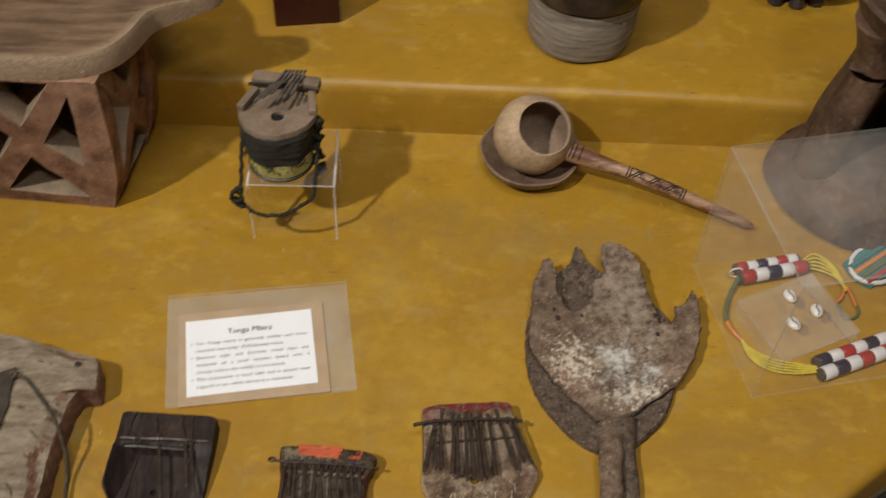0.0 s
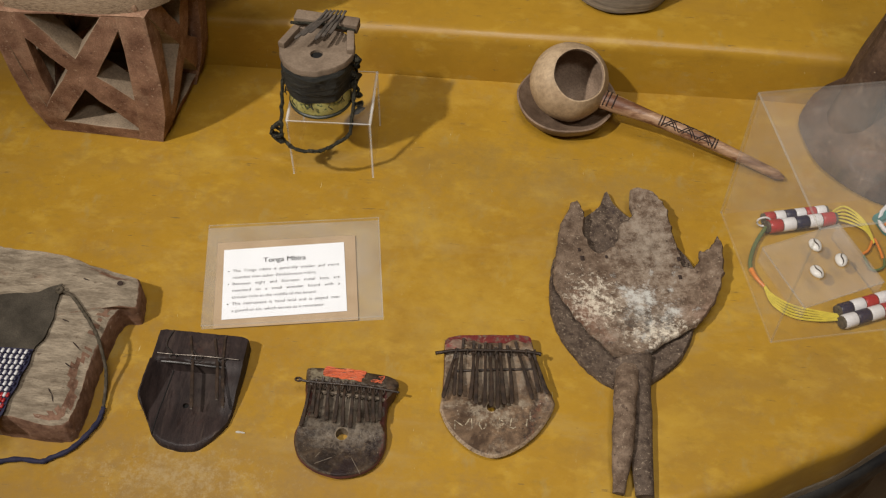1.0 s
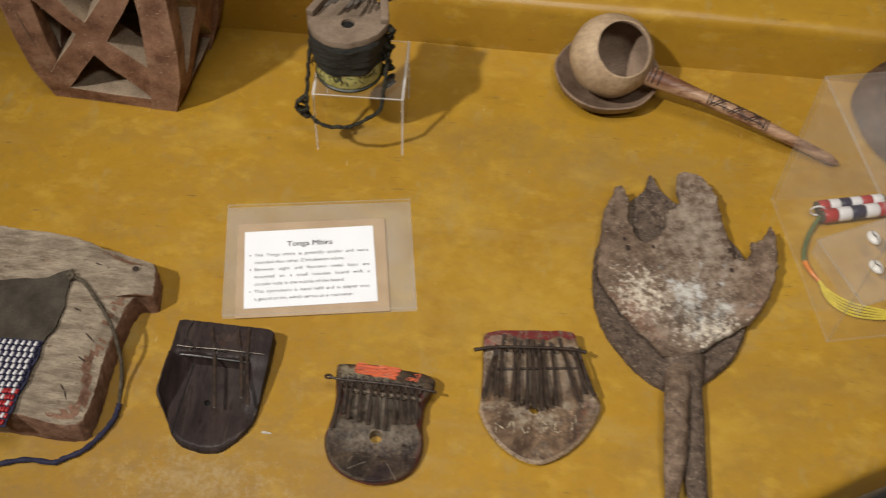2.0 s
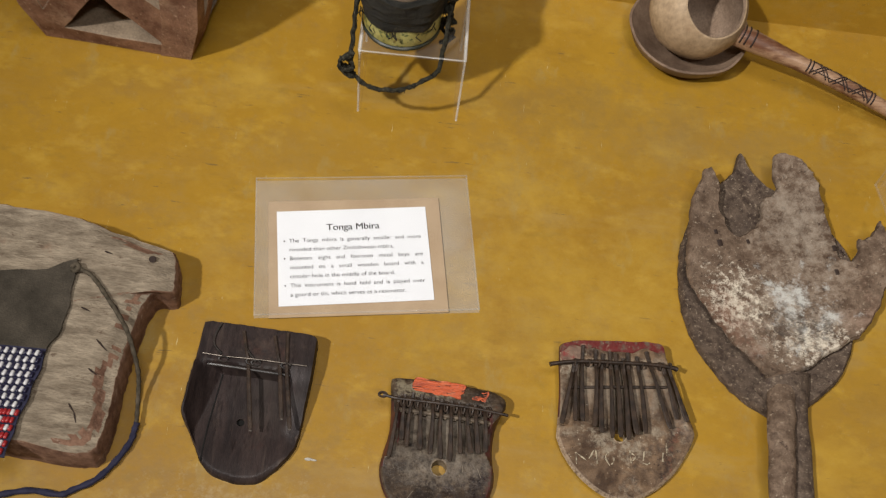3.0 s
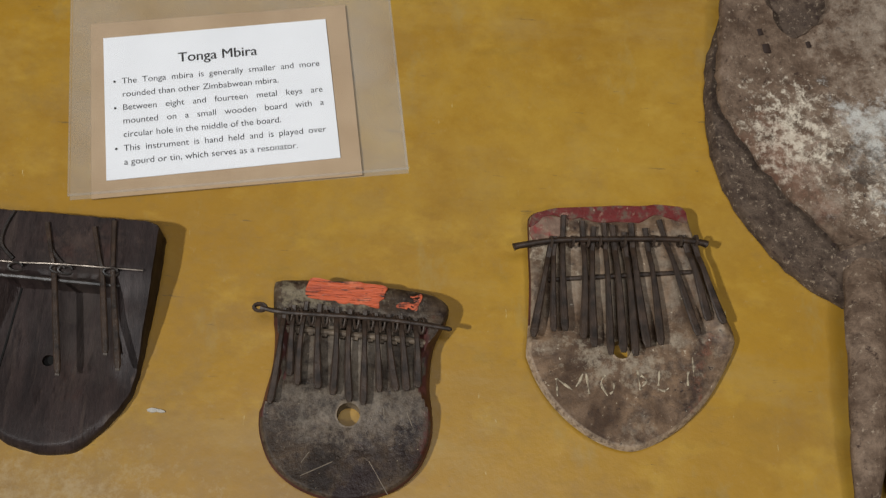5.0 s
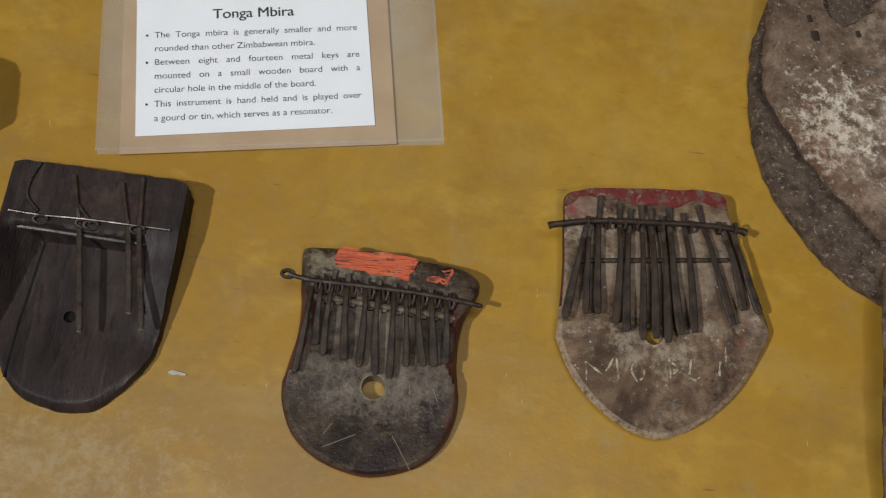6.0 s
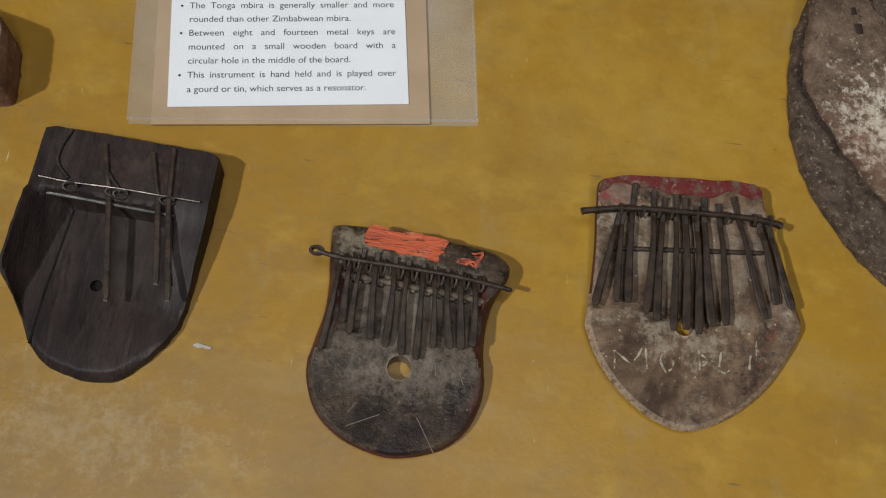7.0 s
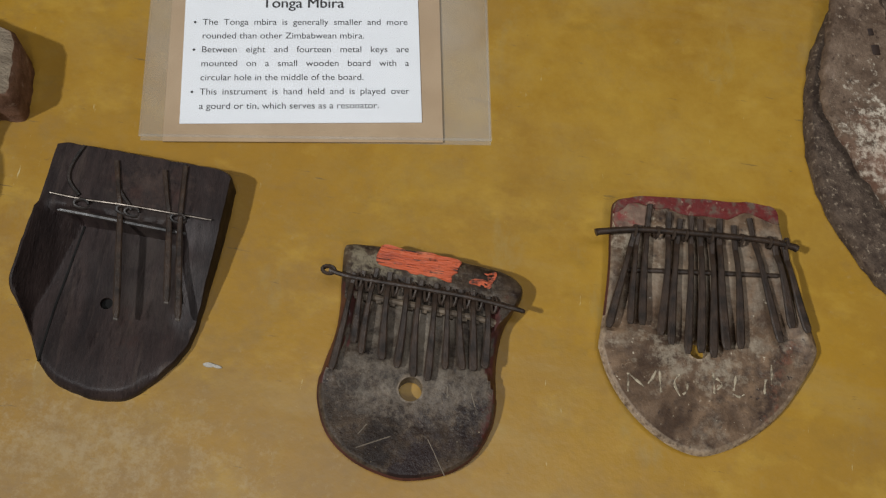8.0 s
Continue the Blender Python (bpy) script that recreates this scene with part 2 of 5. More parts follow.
DISH = surface("dark_dish_wood", (0.13, 0.08101, 0.0528), (0.27, 0.1858, 0.1276), 30, 0.5, 0.4)
TIN = surface("dark_enamel_tin", (0.015, 0.022, 0.016), (0.05, 0.05241, 0.0352), 45, 0.4, 0.3, layers=(((0.16, 0.05718, 0.0264), 60, 0.62, 0.7),))
TIN_LABEL = surface("yellow_green_tin_print", (0.38, 0.34, 0.085), (0.58, 0.54, 0.19), 60, 0.45, 0.2, layers=(((0.06, 0.08577, 0.0264), 130, 0.55, 0.60),))
CLOTH_DARK = surface("dark_oily_rag", (0.008, 0.0085, 0.007), (0.034, 0.032, 0.024), 90, 0.7, 1.0, fine=420, depth=0.004, grain=(1, 1, 4), layers=(((0.075, 0.07, 0.055), 160, 0.64, 0.72),))
ROPE = surface("tarred_cord", (0.012, 0.011, 0.008), (0.062, 0.056, 0.038), 320, 0.9, 1.0, spec=0.15, fine=900, depth=0.003, layers=(((0.13, 0.115, 0.08), 420, 0.60, 0.68),))
DISC_WOOD = surface("greyed_disc_wood", (0.155, 0.108, 0.072), (0.255, 0.188, 0.132), 30, 0.7, 0.4, layers=(((0.13, 0.08577, 0.0572), 30, 0.58, 0.75),))
ACRYLIC = clear("acrylic_sheet", 0.03, (0.97, 0.96, 0.94))
ACRYLIC_EDGE = clear("acrylic_edge", 0.32, (0.95, 0.95, 0.93), 0.06)
CASE_EDGE = clear("case_edge", 0.06, (0.93, 0.93, 0.91), 0.04)
CASE = clear("hazy_acrylic", 0.085, (0.96, 0.95, 0.94), 0.04)
SLEEVE = clear("clear_plastic_sleeve", 0.02, (0.985, 0.985, 0.985), 0.02)
SEAM = clear("welded_seam", 0.11, (0.95, 0.95, 0.94), 0.05, (0.62, 0.60, 0.56))
SLEEVE_BACK = clear("hazy_sleeve_back", 0.22, (0.95, 0.95, 0.94), 0.02, (0.42, 0.39, 0.34))
KRAFT = surface("brown_card", (0.36, 0.25, 0.145), (0.42, 0.30, 0.18), 25, 0.8, 0, grit=0.08)
PAPER = surface("white_paper", (0.74, 0.75, 0.775), (0.775, 0.785, 0.81), 30, 0.8, 0, grit=0.0)
CHIP = plain("dull_paint_chip", (0.56, 0.52, 0.45), 0.6)
INK = plain("dark_grey_ink", (0.02, 0.02, 0.024), 0.8)
CANVAS = surface("olive_grey_cloth", (0.045, 0.038, 0.029), (0.095, 0.079, 0.060), 30, 0.95, 1.0, spec=0.1, fine=700, depth=0.002)
NAVY = surface("navy_cloth", (0.012, 0.012, 0.034), (0.025, 0.023, 0.055), 80, 0.85, 0.6)
WHITE_BEAD = plain("white_glass_bead", (0.74, 0.72, 0.72), 0.3, vary=0.1)
RED_BEAD = plain("red_glass_bead", (0.42, 0.02859, 0.0308), 0.3)
NAVY_BEAD = plain("navy_glass_bead", (0.02, 0.018, 0.05), 0.3)
YELLOW_CORD = plain("yellow_bead_string", (0.70, 0.5527, 0.0528), 0.5)
GREEN_CORD = plain("green_bead_string", (0.10, 0.1429, 0.044), 0.6)
ORANGE_BEAD = plain("orange_bead", (0.75, 0.2287, 0.0264), 0.35)
COWRIE = plain("cowrie_shell", (0.82, 0.79, 0.74), 0.25, vary=0.12)
CORD = surface("grey_brown_cord", (0.045, 0.037, 0.025), (0.11, 0.088, 0.062), 220, 0.9, 0.6, spec=0.15)
BOX_RED = plain("dark_red_lacquer", (0.055, 0.007624, 0.00704), 0.4)
BOX_SIDE = plain("olive_cardboard", (0.20, 0.1334, 0.0528), 0.8)
GREY_WOOD = surface("weathered_grey_wood", (0.17, 0.1382, 0.1056), (0.38, 0.324, 0.2552), 18, 0.8, 0.9, grain=(1, 1, 9), fine=120, depth=0.003)
DARK_CARVED = surface("dark_carved_wood", (0.025, 0.01715, 0.0132), (0.07, 0.04765, 0.0352), 30, 0.5)
MORTAR_WOOD = surface("smoked_brown_wood", (0.055, 0.031, 0.020), (0.150, 0.090, 0.057), 16, 0.6, 0.9, spec=0.25, fine=160, depth=0.003, layers=(((0.20, 0.140, 0.095), 26, 0.60, 0.75), ((0.028, 0.016, 0.012), 20, 0.55, 0.70, (1.5, 1.5, 0.5)), ((0.24, 0.175, 0.12), 140, 0.64, 0.72)))
TEAL = plain("teal_bead", (0.03, 0.20, 0.19), 0.3)

# Brown patch darkens the plaster at front left; the next adds pale scuffs.
patch(LOWER_PLASTER, (0.20, 0.128, 0.055), (-0.24, -0.29, 0.058), 0.26, 22, 0.65, (1.5, 0.75, 2), 0.10)
patch(LOWER_PLASTER, (0.40, 0.31, 0.17), (-0.23, -0.265, 0.058), 0.10, 130, 0.45, (1.5, 0.5, 2), 0.04)
# Two greyer brown patches darken the plaster before the upper step.
patch(LOWER_PLASTER, (0.25, 0.162, 0.04884), (0.16, 0.155, 0.058), 0.17, 14, 0.75, (1.5, 0.5, 2), 0.09)
patch(LOWER_PLASTER, (0.21, 0.1287, 0.03256), (0.02, 0.19, 0.058), 0.14, 20, 0.6, (1.6, 0.5, 2), 0.09)
patch(LOWER_PLASTER, (0.40, 0.2497, 0.03582), (0.06, -0.02, 0.058), 0.22, 18, 0.6, (1.2, 0.8, 2), 0.09)
patch(LOWER_PLASTER, (0.30, 0.1954, 0.05535), (-0.12, 0.02, 0.058), 0.2, 25, 0.5, (1.4, 0.7, 2), 0.09)

patch(ORANGE, (0.028, 0.01906, 0.01584), (0.030, 0.055, 0.02), 0.020, 130, 0.9, (1, 1, 3))

# ---- building helpers ----
ORIGIN = {}


def thing(name, at, label, category, group="", kind=""):
    ob = new(name)
    ob.empty_display_size = 0.03
    ob.location = at
    ORIGIN[ob] = Vector(at)
    return tagged(ob, label, category, group, kind)


def part(name, bm, material, parent, label="", smooth=True):
    """Links a bmesh in world places as one mesh under a thing or a part."""
    o = ORIGIN[parent]
    bmesh.ops.recalc_face_normals(bm, faces=bm.faces)
    me = bpy.data.meshes.new(name)
    bm.transform(Matrix.Translation(-o))
    bm.to_mesh(me)
    bm.free()
    me.materials.append(material)
    if smooth:
        me.shade_smooth()
        me.set_sharp_from_angle(angle=radians(38))
    ob = new(name, me)
    ob.parent = parent
    ORIGIN[ob] = o
    return tagged(ob, label)


def solid(name, bm, material, at, label, category="", kind="", group=""):
    """A thing that is one mesh."""
    bmesh.ops.recalc_face_normals(bm, faces=bm.faces)
    me = bpy.data.meshes.new(name)
    bm.transform(Matrix.Translation(-Vector(at)))
    bm.to_mesh(me)
    bm.free()
    me.materials.append(material)
    me.shade_smooth()
    me.set_sharp_from_angle(angle=radians(38))
    ob = new(name, me)
    ob.location = at
    ORIGIN[ob] = Vector(at)
    return tagged(ob, label, category, group, kind)


def spline(points, steps=6, closed=True):
    """Catmull-Rom through control points of any dimension."""
    p = [np.array(q, float) for q in points]
    n = len(p)
    out = []
    for i in range(n if closed else n - 1):
        a, b, c, d = (p[(i + k) % n] if closed else p[min(max(i + k, 0), n - 1)] for k in (-1, 0, 1, 2))
        for s in range(steps):
            t = s / steps
            out.append(0.5 * (2 * b + (c - a) * t + (2 * a - 5 * b + 4 * c - d) * t * t + (3 * b - a - 3 * c + d) * t ** 3))
    if not closed:
        out.append(p[-1])
    return [Vector(q) for q in out]


def relief(outline, centre, top, base, edge=0.003, rings=10, hole=0.0, rough=0.0, under=0.0):
    """A slab with that outline, cut back by under at its foot: rings run in from its rim to a centre (or to a round hole); top(x, y, s) is the height, s being 1 at the rim."""
    bm = bmesh.new()
    c = Vector(centre)
    P = [Vector((p[0], p[1])) for p in outline]
    if rough:
        P = [p + (p - c).normalized() * rough * noise.noise((p.x * 160, p.y * 160, 3.1)) for p in P]
    n = len(P)

    def at(p, s):
        d = p - c
        L = d.length
        q = c + d / L * (hole + (L - hole) * s)
        return q

    zb = base if callable(base) else (lambda x, y: base)
    levels = []
    levels.append([bm.verts.new((*(p - (p - c).normalized() * under), zb(*p))) for p in P])
    levels.append([bm.verts.new((*p, max(zb(*p) + 0.0004, top(p.x, p.y, 1.0) - edge))) for p in P])
    for k in range(rings + 1):
        s = 1.0 - (k / rings) ** 1.0
        row = []
        for p in P:
            L = (p - c).length
            s2 = s if k else max(0.0, 1.0 - 0.6 * edge / max(L, 1e-4))
            if k == 1 and s2 * L > L - edge:
                s2 = 1.0 - 1.4 * edge / L
            q = at(p, s2)
            row.append((q.x, q.y, top(q.x, q.y, s2)))
        if k == rings and not hole:
            levels.append([bm.verts.new((c.x, c.y, top(c.x, c.y, 0.0)))])
        else:
            levels.append([bm.verts.new(v) for v in row])
    if hole:
        levels.append([bm.verts.new((*at(p, 0.0), zb(*at(p, 0.0)))) for p in P])
        levels.append(levels[0])
    for a, b in zip(levels, levels[1:]):
        for i in range(n):
            j = (i + 1) % n
            if len(b) == 1:
                bm.faces.new((a[i], a[j], b[0]))
            else:
                bm.faces.new((a[i], a[j], b[j], b[i]))
    if not hole:
        bm.faces.new(levels[0][::-1])
    return bm


def plate(outline, top, base, edge, step, rough=0.0):
    """A slab of any outline, notched or not: a rounded rim and a sheet of small triangles over an even grid."""
    P = [Vector((p[0], p[1])) for p in outline]
    n = len(P)
    if rough:
        P = [p + Vector((noise.noise((p.x * 170, p.y * 170, 3.1)), noise.noise((p.x * 170, p.y * 170, 8.3)))) * rough for p in P]
    area = sum(P[i].x * P[(i + 1) % n].y - P[(i + 1) % n].x * P[i].y for i in range(n))
    if area < 0:
        P.reverse()
    inner = []
    for i in range(n):
        d = (P[(i + 1) % n] - P[i - 1]).normalized()
        inner.append(P[i] + Vector((-d.y, d.x)) * edge * 0.6)
    grid = []
    x0, x1 = min(p.x for p in P), max(p.x for p in P)
    y0, y1 = min(p.y for p in P), max(p.y for p in P)
    for j in range(int((y1 - y0) / step) + 1):
        for i in range(int((x1 - x0) / step) + 1):
            q = Vector((x0 + (i + 0.5 * (j % 2)) * step, y0 + j * step))
            inside = False
            for a, b in zip(inner, inner[1:] + inner[:1]):
                if (a.y > q.y) != (b.y > q.y) and q.x < (b.x - a.x) * (q.y - a.y) / (b.y - a.y) + a.x:
                    inside = not inside
            if inside and min((q - p).length for p in inner) > step * 0.6:
                grid.append(q)
    co, _, tris, _, _, _ = delaunay_2d_cdt(inner + grid, [], [list(range(n))], 1, 1e-6)
    bm = bmesh.new()
    sheet_top = [bm.verts.new((p.x, p.y, top(p.x, p.y, 1.0))) for p in co]
    sheet_low = [bm.verts.new((p.x, p.y, base(p.x, p.y))) for p in co]
    for f in tris:
        bm.faces.new([sheet_top[k] for k in f])
        bm.faces.new([sheet_low[k] for k in reversed(f)])
    high = [bm.verts.new((p.x, p.y, max(base(p.x, p.y) + 0.001, top(p.x, p.y, 1.0) - edge))) for p in P]
    low = [bm.verts.new((p.x, p.y, base(p.x, p.y) + 0.0008)) for p in P]
    for i in range(n):
        j = (i + 1) % n
        for a, b in ((low, high), (high, sheet_top), (sheet_low, low)):
            bm.faces.new((a[i], a[j], b[j], b[i]))
    return bm


def tube(points, radius, sides=8, cap=True, flat=1.0, bm=None):
    """A round bar along points; radius is a number or a function of 0..1."""
    bm = bm or bmesh.new()
    pts = [Vector(p) for p in points]
    f = radius if callable(radius) else (lambda t: radius)
    rows = []
    up = Vector((0, 0, 1))
    for i, p in enumerate(pts):
        d = (pts[min(i + 1, len(pts) - 1)] - pts[max(i - 1, 0)]).normalized()
        side = d.cross(up)
        side = side.normalized() if side.length > 0.05 else Vector((1, 0, 0))
        nor = side.cross(d).normalized()
        r = f(i / max(1, len(pts) - 1))
        rows.append([bm.verts.new(p + side * r * math.cos(a) + nor * r * flat * math.sin(a)) for a in (2 * math.pi * k / sides for k in range(sides))])
    for a, b in zip(rows, rows[1:]):
        for i in range(sides):
            bm.faces.new((a[i], a[(i + 1) % sides], b[(i + 1) % sides], b[i]))
    if cap:
        bm.faces.new(rows[0][::-1])
        bm.faces.new(rows[-1])
    return bm


def lathe(profile, at, sides=40, squash=(1, 1), wobble=0.0):
    """Profile of (radius, z) turned about the vertical at a place."""
    bm = bmesh.new()
    rows = []
    for r, z in profile:
        if r < 1e-5:
            rows.append([bm.verts.new((at[0], at[1], at[2] + z))])
        else:
            row = []
            for k in range(sides):
                a = 2 * math.pi * k / sides
                w = 1 + wobble * noise.noise((math.cos(a) * 2, math.sin(a) * 2, z * 20))
                row.append(bm.verts.new((at[0] + r * w * squash[0] * math.cos(a), at[1] + r * w * squash[1] * math.sin(a), at[2] + z)))
            rows.append(row)
    for a, b in zip(rows, rows[1:]):
        for i in range(sides):
            j = (i + 1) % sides
            if len(a) == 1 and len(b) == 1:
                continue
            if len(a) == 1:
                bm.faces.new((a[0], b[i], b[j]))
            elif len(b) == 1:
                bm.faces.new((a[i], a[j], b[0]))
            else:
                bm.faces.new((a[i], a[j], b[j], b[i]))
    return bm


def block(size, m, bevel=0.001, bm=None):
    b2 = bmesh.new()
    bmesh.ops.create_cube(b2, size=1.0)
    b2.transform(Matrix.Diagonal((*size, 1)))
    if bevel:
        bmesh.ops.bevel(b2, geom=b2.edges[:], offset=bevel, segments=2, affect="EDGES", profile=0.6)
    b2.transform(m)
    return b2


def pane(size, m):
    """One clear sheet across the two longer sides of a size; its cut edges are bars of their own."""
    thin = min(range(3), key=lambda k: size[k])
    a, b = [k for k in range(3) if k != thin]
    bm = bmesh.new()
    vs = []
    for sa, sb in ((-1, -1), (1, -1), (1, 1), (-1, 1)):
        p = [0.0, 0.0, 0.0]
        p[a], p[b] = sa * size[a] / 2, sb * size[b] / 2
        vs.append(bm.verts.new(m @ Vector(p)))
    bm.faces.new(vs)
    return bm


def slab_between(outline, z0, z1):
    bm = bmesh.new()
    a = [bm.verts.new((p[0], p[1], z0)) for p in outline]
    b = [bm.verts.new((p[0], p[1], z1)) for p in outline]
    bm.faces.new(a[::-1])
    bm.faces.new(b)
    n = len(a)
    for i in range(n):
        bm.faces.new((a[i], a[(i + 1) % n], b[(i + 1) % n], b[i]))
    return bm


# ---- the room and the tiered plinth ----
FLOOR_Z = -0.42


def box_structure(name, lo, hi, material, label):
    c = [(a + b) / 2 for a, b in zip(lo, hi)]
    solid(name, block([b - a for a, b in zip(lo, hi)], Matrix.Translation(c), 0), material, (c[0], c[1], lo[2]), label, kind="structure")


box_structure("floor", (-3, -3, FLOOR_Z - 0.1), (3, 3, FLOOR_Z), FLOOR, "brown worn concrete floor")
box_structure("ceiling", (-3, -3, 4.3), (3, 3, 4.4), WALL, "plain cream ceiling")
box_structure("wall_north", (-3, 2.4, FLOOR_Z), (3, 2.5, 4.3), WALL, "plain cream wall behind the display")
box_structure("wall_south", (-3, -3, FLOOR_Z), (3, -2.9, 4.3), WALL, "plain cream wall")
box_structure("wall_west", (-3, -2.9, FLOOR_Z), (-2.9, 2.4, 4.3), WALL, "plain cream wall")
box_structure("wall_east", (2.9, -2.9, FLOOR_Z), (3, 2.4, 4.3), WALL, "plain cream wall")

FRONT = [(-1.9, 0.40), (-0.7, 0.535), (-0.3, 0.565), (0.05, 0.587), (0.2, 0.608), (0.332, 0.648), (0.42, 0.690), (0.507, 0.738), (0.66, 0.86), (0.80, 1.06), (0.88, 1.32)]
front = spline(FRONT, 8, closed=False)


def inset(line, d):
    out = []
    for i, p in enumerate(line):
        t = (line[min(i + 1, len(line) - 1)] - line[max(i - 1, 0)]).normalized()
        out.append(p + Vector((-t.y, t.x)) * d)
    return out


def rounded_tier(line, back, z0, z1, r, lean=0.0, waves=0.0):
    """A plastered tier: the front line with a rounded, uneven upper edge, closed at the back."""
    bm = bmesh.new()
    rows = []
    prof = [(-lean, z0), (-lean * 0.5, (z0 + z1) / 2)] + [(r - r * math.cos(a), z1 - r + r * math.sin(a)) for a in (0, 0.4, 0.8, 1.2, math.pi / 2)] + [(r * 2.5, z1)]
    for d, z in prof:
        row = []
        for p in inset(line, d):
            w = waves * noise.noise((p.x * 9, p.y * 9, z * 9))
            row.append(bm.verts.new((p.x, p.y + w, z + (w * 0.4 if z > z0 and d < r * 2 else 0))))
        rows.append(row)
    for a, b in zip(rows, rows[1:]):
        for i in range(len(a) - 1):
            bm.faces.new((a[i], a[i + 1], b[i + 1], b[i]))
    last = rows[-1]
    ends = [bm.verts.new((last[-1].co.x, back, z1)), bm.verts.new((last[0].co.x, back, z1))]
    bm.faces.new(last + ends)
    return bm


solid("plinth_lower", rounded_tier(front, 1.9, -0.058, 0.0, 0.014, 0.004, 0.004), LOWER_PLASTER, (0, 0.9, -0.058), "ochre limewashed plaster plinth with a rounded worn edge", kind="structure")
solid("trim_grey", rounded_tier(inset(front, -0.004), 1.2, -0.082, -0.056, 0.006, 0.0, 0.003), EDGE_GREY, (0, 0.9, -0.082), "bare grey plaster band under the plinth edge", kind="structure")
solid("trim_black", rounded_tier(inset(front, -0.012), 1.2, -0.118, -0.079, 0.012, 0.0, 0.001), BLACK_BAND, (0, 0.9, -0.118), "black skirting band round the plinth", kind="structure")
solid("plinth_foot", rounded_tier(inset(front, 0.03), 1.2, FLOOR_Z, -0.116, 0.006), FLOOR, (0, 0.9, FLOOR_Z), "brown plinth foot", kind="structure")
step = [Vector((-1.9 + 0.08 * k, 1.254 - 0.038 * (-1.9 + 0.08 * k + 0.0) * (1 if k > 22 else 0.35))) for k in range(37)]
solid("plinth_upper", rounded_tier(step, 2.4, -0.002, 0.075, 0.016, 0.008, 0.004), PLASTER, (0, 1.6, 0), "ochre plaster upper step with a rounded pale edge", kind="structure")

# ---- the printed label in its sleeve ----
LM = pose(-0.2400, 0.8145, 0.0, 0, 0, 7.4)
BACK_M = pose(-0.2267, 0.8150, 0.0, 0, 0, 8.0)
CARD_M = pose(-0.2192, 0.8271, 0.0, 0, 0, 8.7)


def sheet(x0, y0, x1, y1, z, thick, curl=0.0, m=LM):
    bm = bmesh.new()
    nx, ny = 16, 10
    rows = []
    for dz in (0, thick):
        rows.append([[bm.verts.new(m @ Vector((x0 + (x1 - x0) * i / nx, y0 + (y1 - y0) * j / ny, z + dz + curl * (abs(i / nx - 0.5) * 2) ** 3 * (0.4 + 0.6 * j / ny)))) for i in range(nx + 1)] for j in range(ny + 1)])
    for k, grid in enumerate(rows):
        for j in range(ny):
            for i in range(nx):
                bm.faces.new((grid[j][i], grid[j][i + 1], grid[j + 1][i + 1], grid[j + 1][i]))
    a, b = rows
    rim = [(0, i) for i in range(nx + 1)] + [(j, nx) for j in range(1, ny + 1)] + [(ny, i) for i in range(nx - 1, -1, -1)] + [(j, 0) for j in range(ny - 1, 0, -1)]
    for (j, i), (v, u) in zip(rim, rim[1:] + rim[:1]):
        bm.faces.new((a[j][i], a[v][u], b[v][u], b[j][i]))
    return bm


label = thing("display_label", LM.translation, "white printed card on brown backing in a clear plastic sleeve", "label")
part("backing_card", sheet(0.0, 0.0, 0.1632, 0.1238, 0.0016, 0.0008, m=BACK_M), KRAFT, label, "brown card backing")
card = part("card", sheet(0.0, 0.0, 0.1418, 0.1010, 0.0029, 0.0004, m=CARD_M), PAPER, label, "white printed card")
part("sleeve_back", sheet(0.0, 0.0, 0.2050, 0.1480, 0.0004, 0.0003), SLEEVE_BACK, label, "hazy plastic back").visible_shadow = False
sleeve = part("sleeve", sheet(0.0, 0.0, 0.2050, 0.1480, 0.0052, 0.0004, 0.002), SLEEVE, label, "clear plastic sleeve")
sleeve.visible_shadow = False
for x0, y0, x1, y1 in ((0, 0, 0.205, 0.0016), (0.2034, 0, 0.205, 0.148), (0, 0, 0.0012, 0.148), (0, 0.1468, 0.205, 0.148)):
    seam = part("seam", sheet(x0, y0, x1, y1, 0.0058, 0.0004, 0.0), SEAM, label, "pale welded edge")
    seam.visible_shadow = False


def writing(name, body, x, y, size, width=None, centred=False, lift=0.0):
    """A line of lettering on the card, its word gaps stretched to a width."""
    cu = bpy.data.curves.new(name, "FONT")
    cu.body, cu.size = body, size
    ob = bpy.data.objects.new(name, cu)
    scene.collection.objects.link(ob)

    def extent():
        bpy.context.view_layer.update()
        return ob.dimensions.x

    if width:
        w1 = extent()
        cu.space_word = 2.0
        w2 = extent()
        cu.space_word = 1.0 + (width - w1) / max(1e-6, w2 - w1)
    w = extent()
    me = bpy.data.meshes.new_from_object(ob.evaluated_get(bpy.context.evaluated_depsgraph_get()))
    bpy.data.objects.remove(ob)
    me.transform(Matrix.Translation(-ORIGIN[label]) @ CARD_M @ Matrix.Translation((x - (w / 2 if centred else 0), y, 0.00345 + lift)))
    me.materials.clear()
    me.materials.append(INK)
    t = new(name, me)
    t.parent = card
    ORIGIN[t] = ORIGIN[label]


LINES = ((0, "The Tonga mbira is generally smaller and more", 0.1240), (0, "rounded than other Zimbabwean mbira.", None), (1, "Between eight and fourteen metal keys are", 0.1240),
         (0, "mounted on a small wooden board with a", 0.1240), (0, "circular hole in the middle of the board.", None), (1, "This instrument is hand held and is played over", 0.1240), (0, "a gourd or tin, which serves as a resonator.", None))
writing("title_text", "Tonga Mbira", 0.0710, 0.0785, 0.0098, centred=True)
writing("title_text", "Tonga Mbira", 0.0713, 0.0786, 0.0098, centred=True, lift=0.00005)
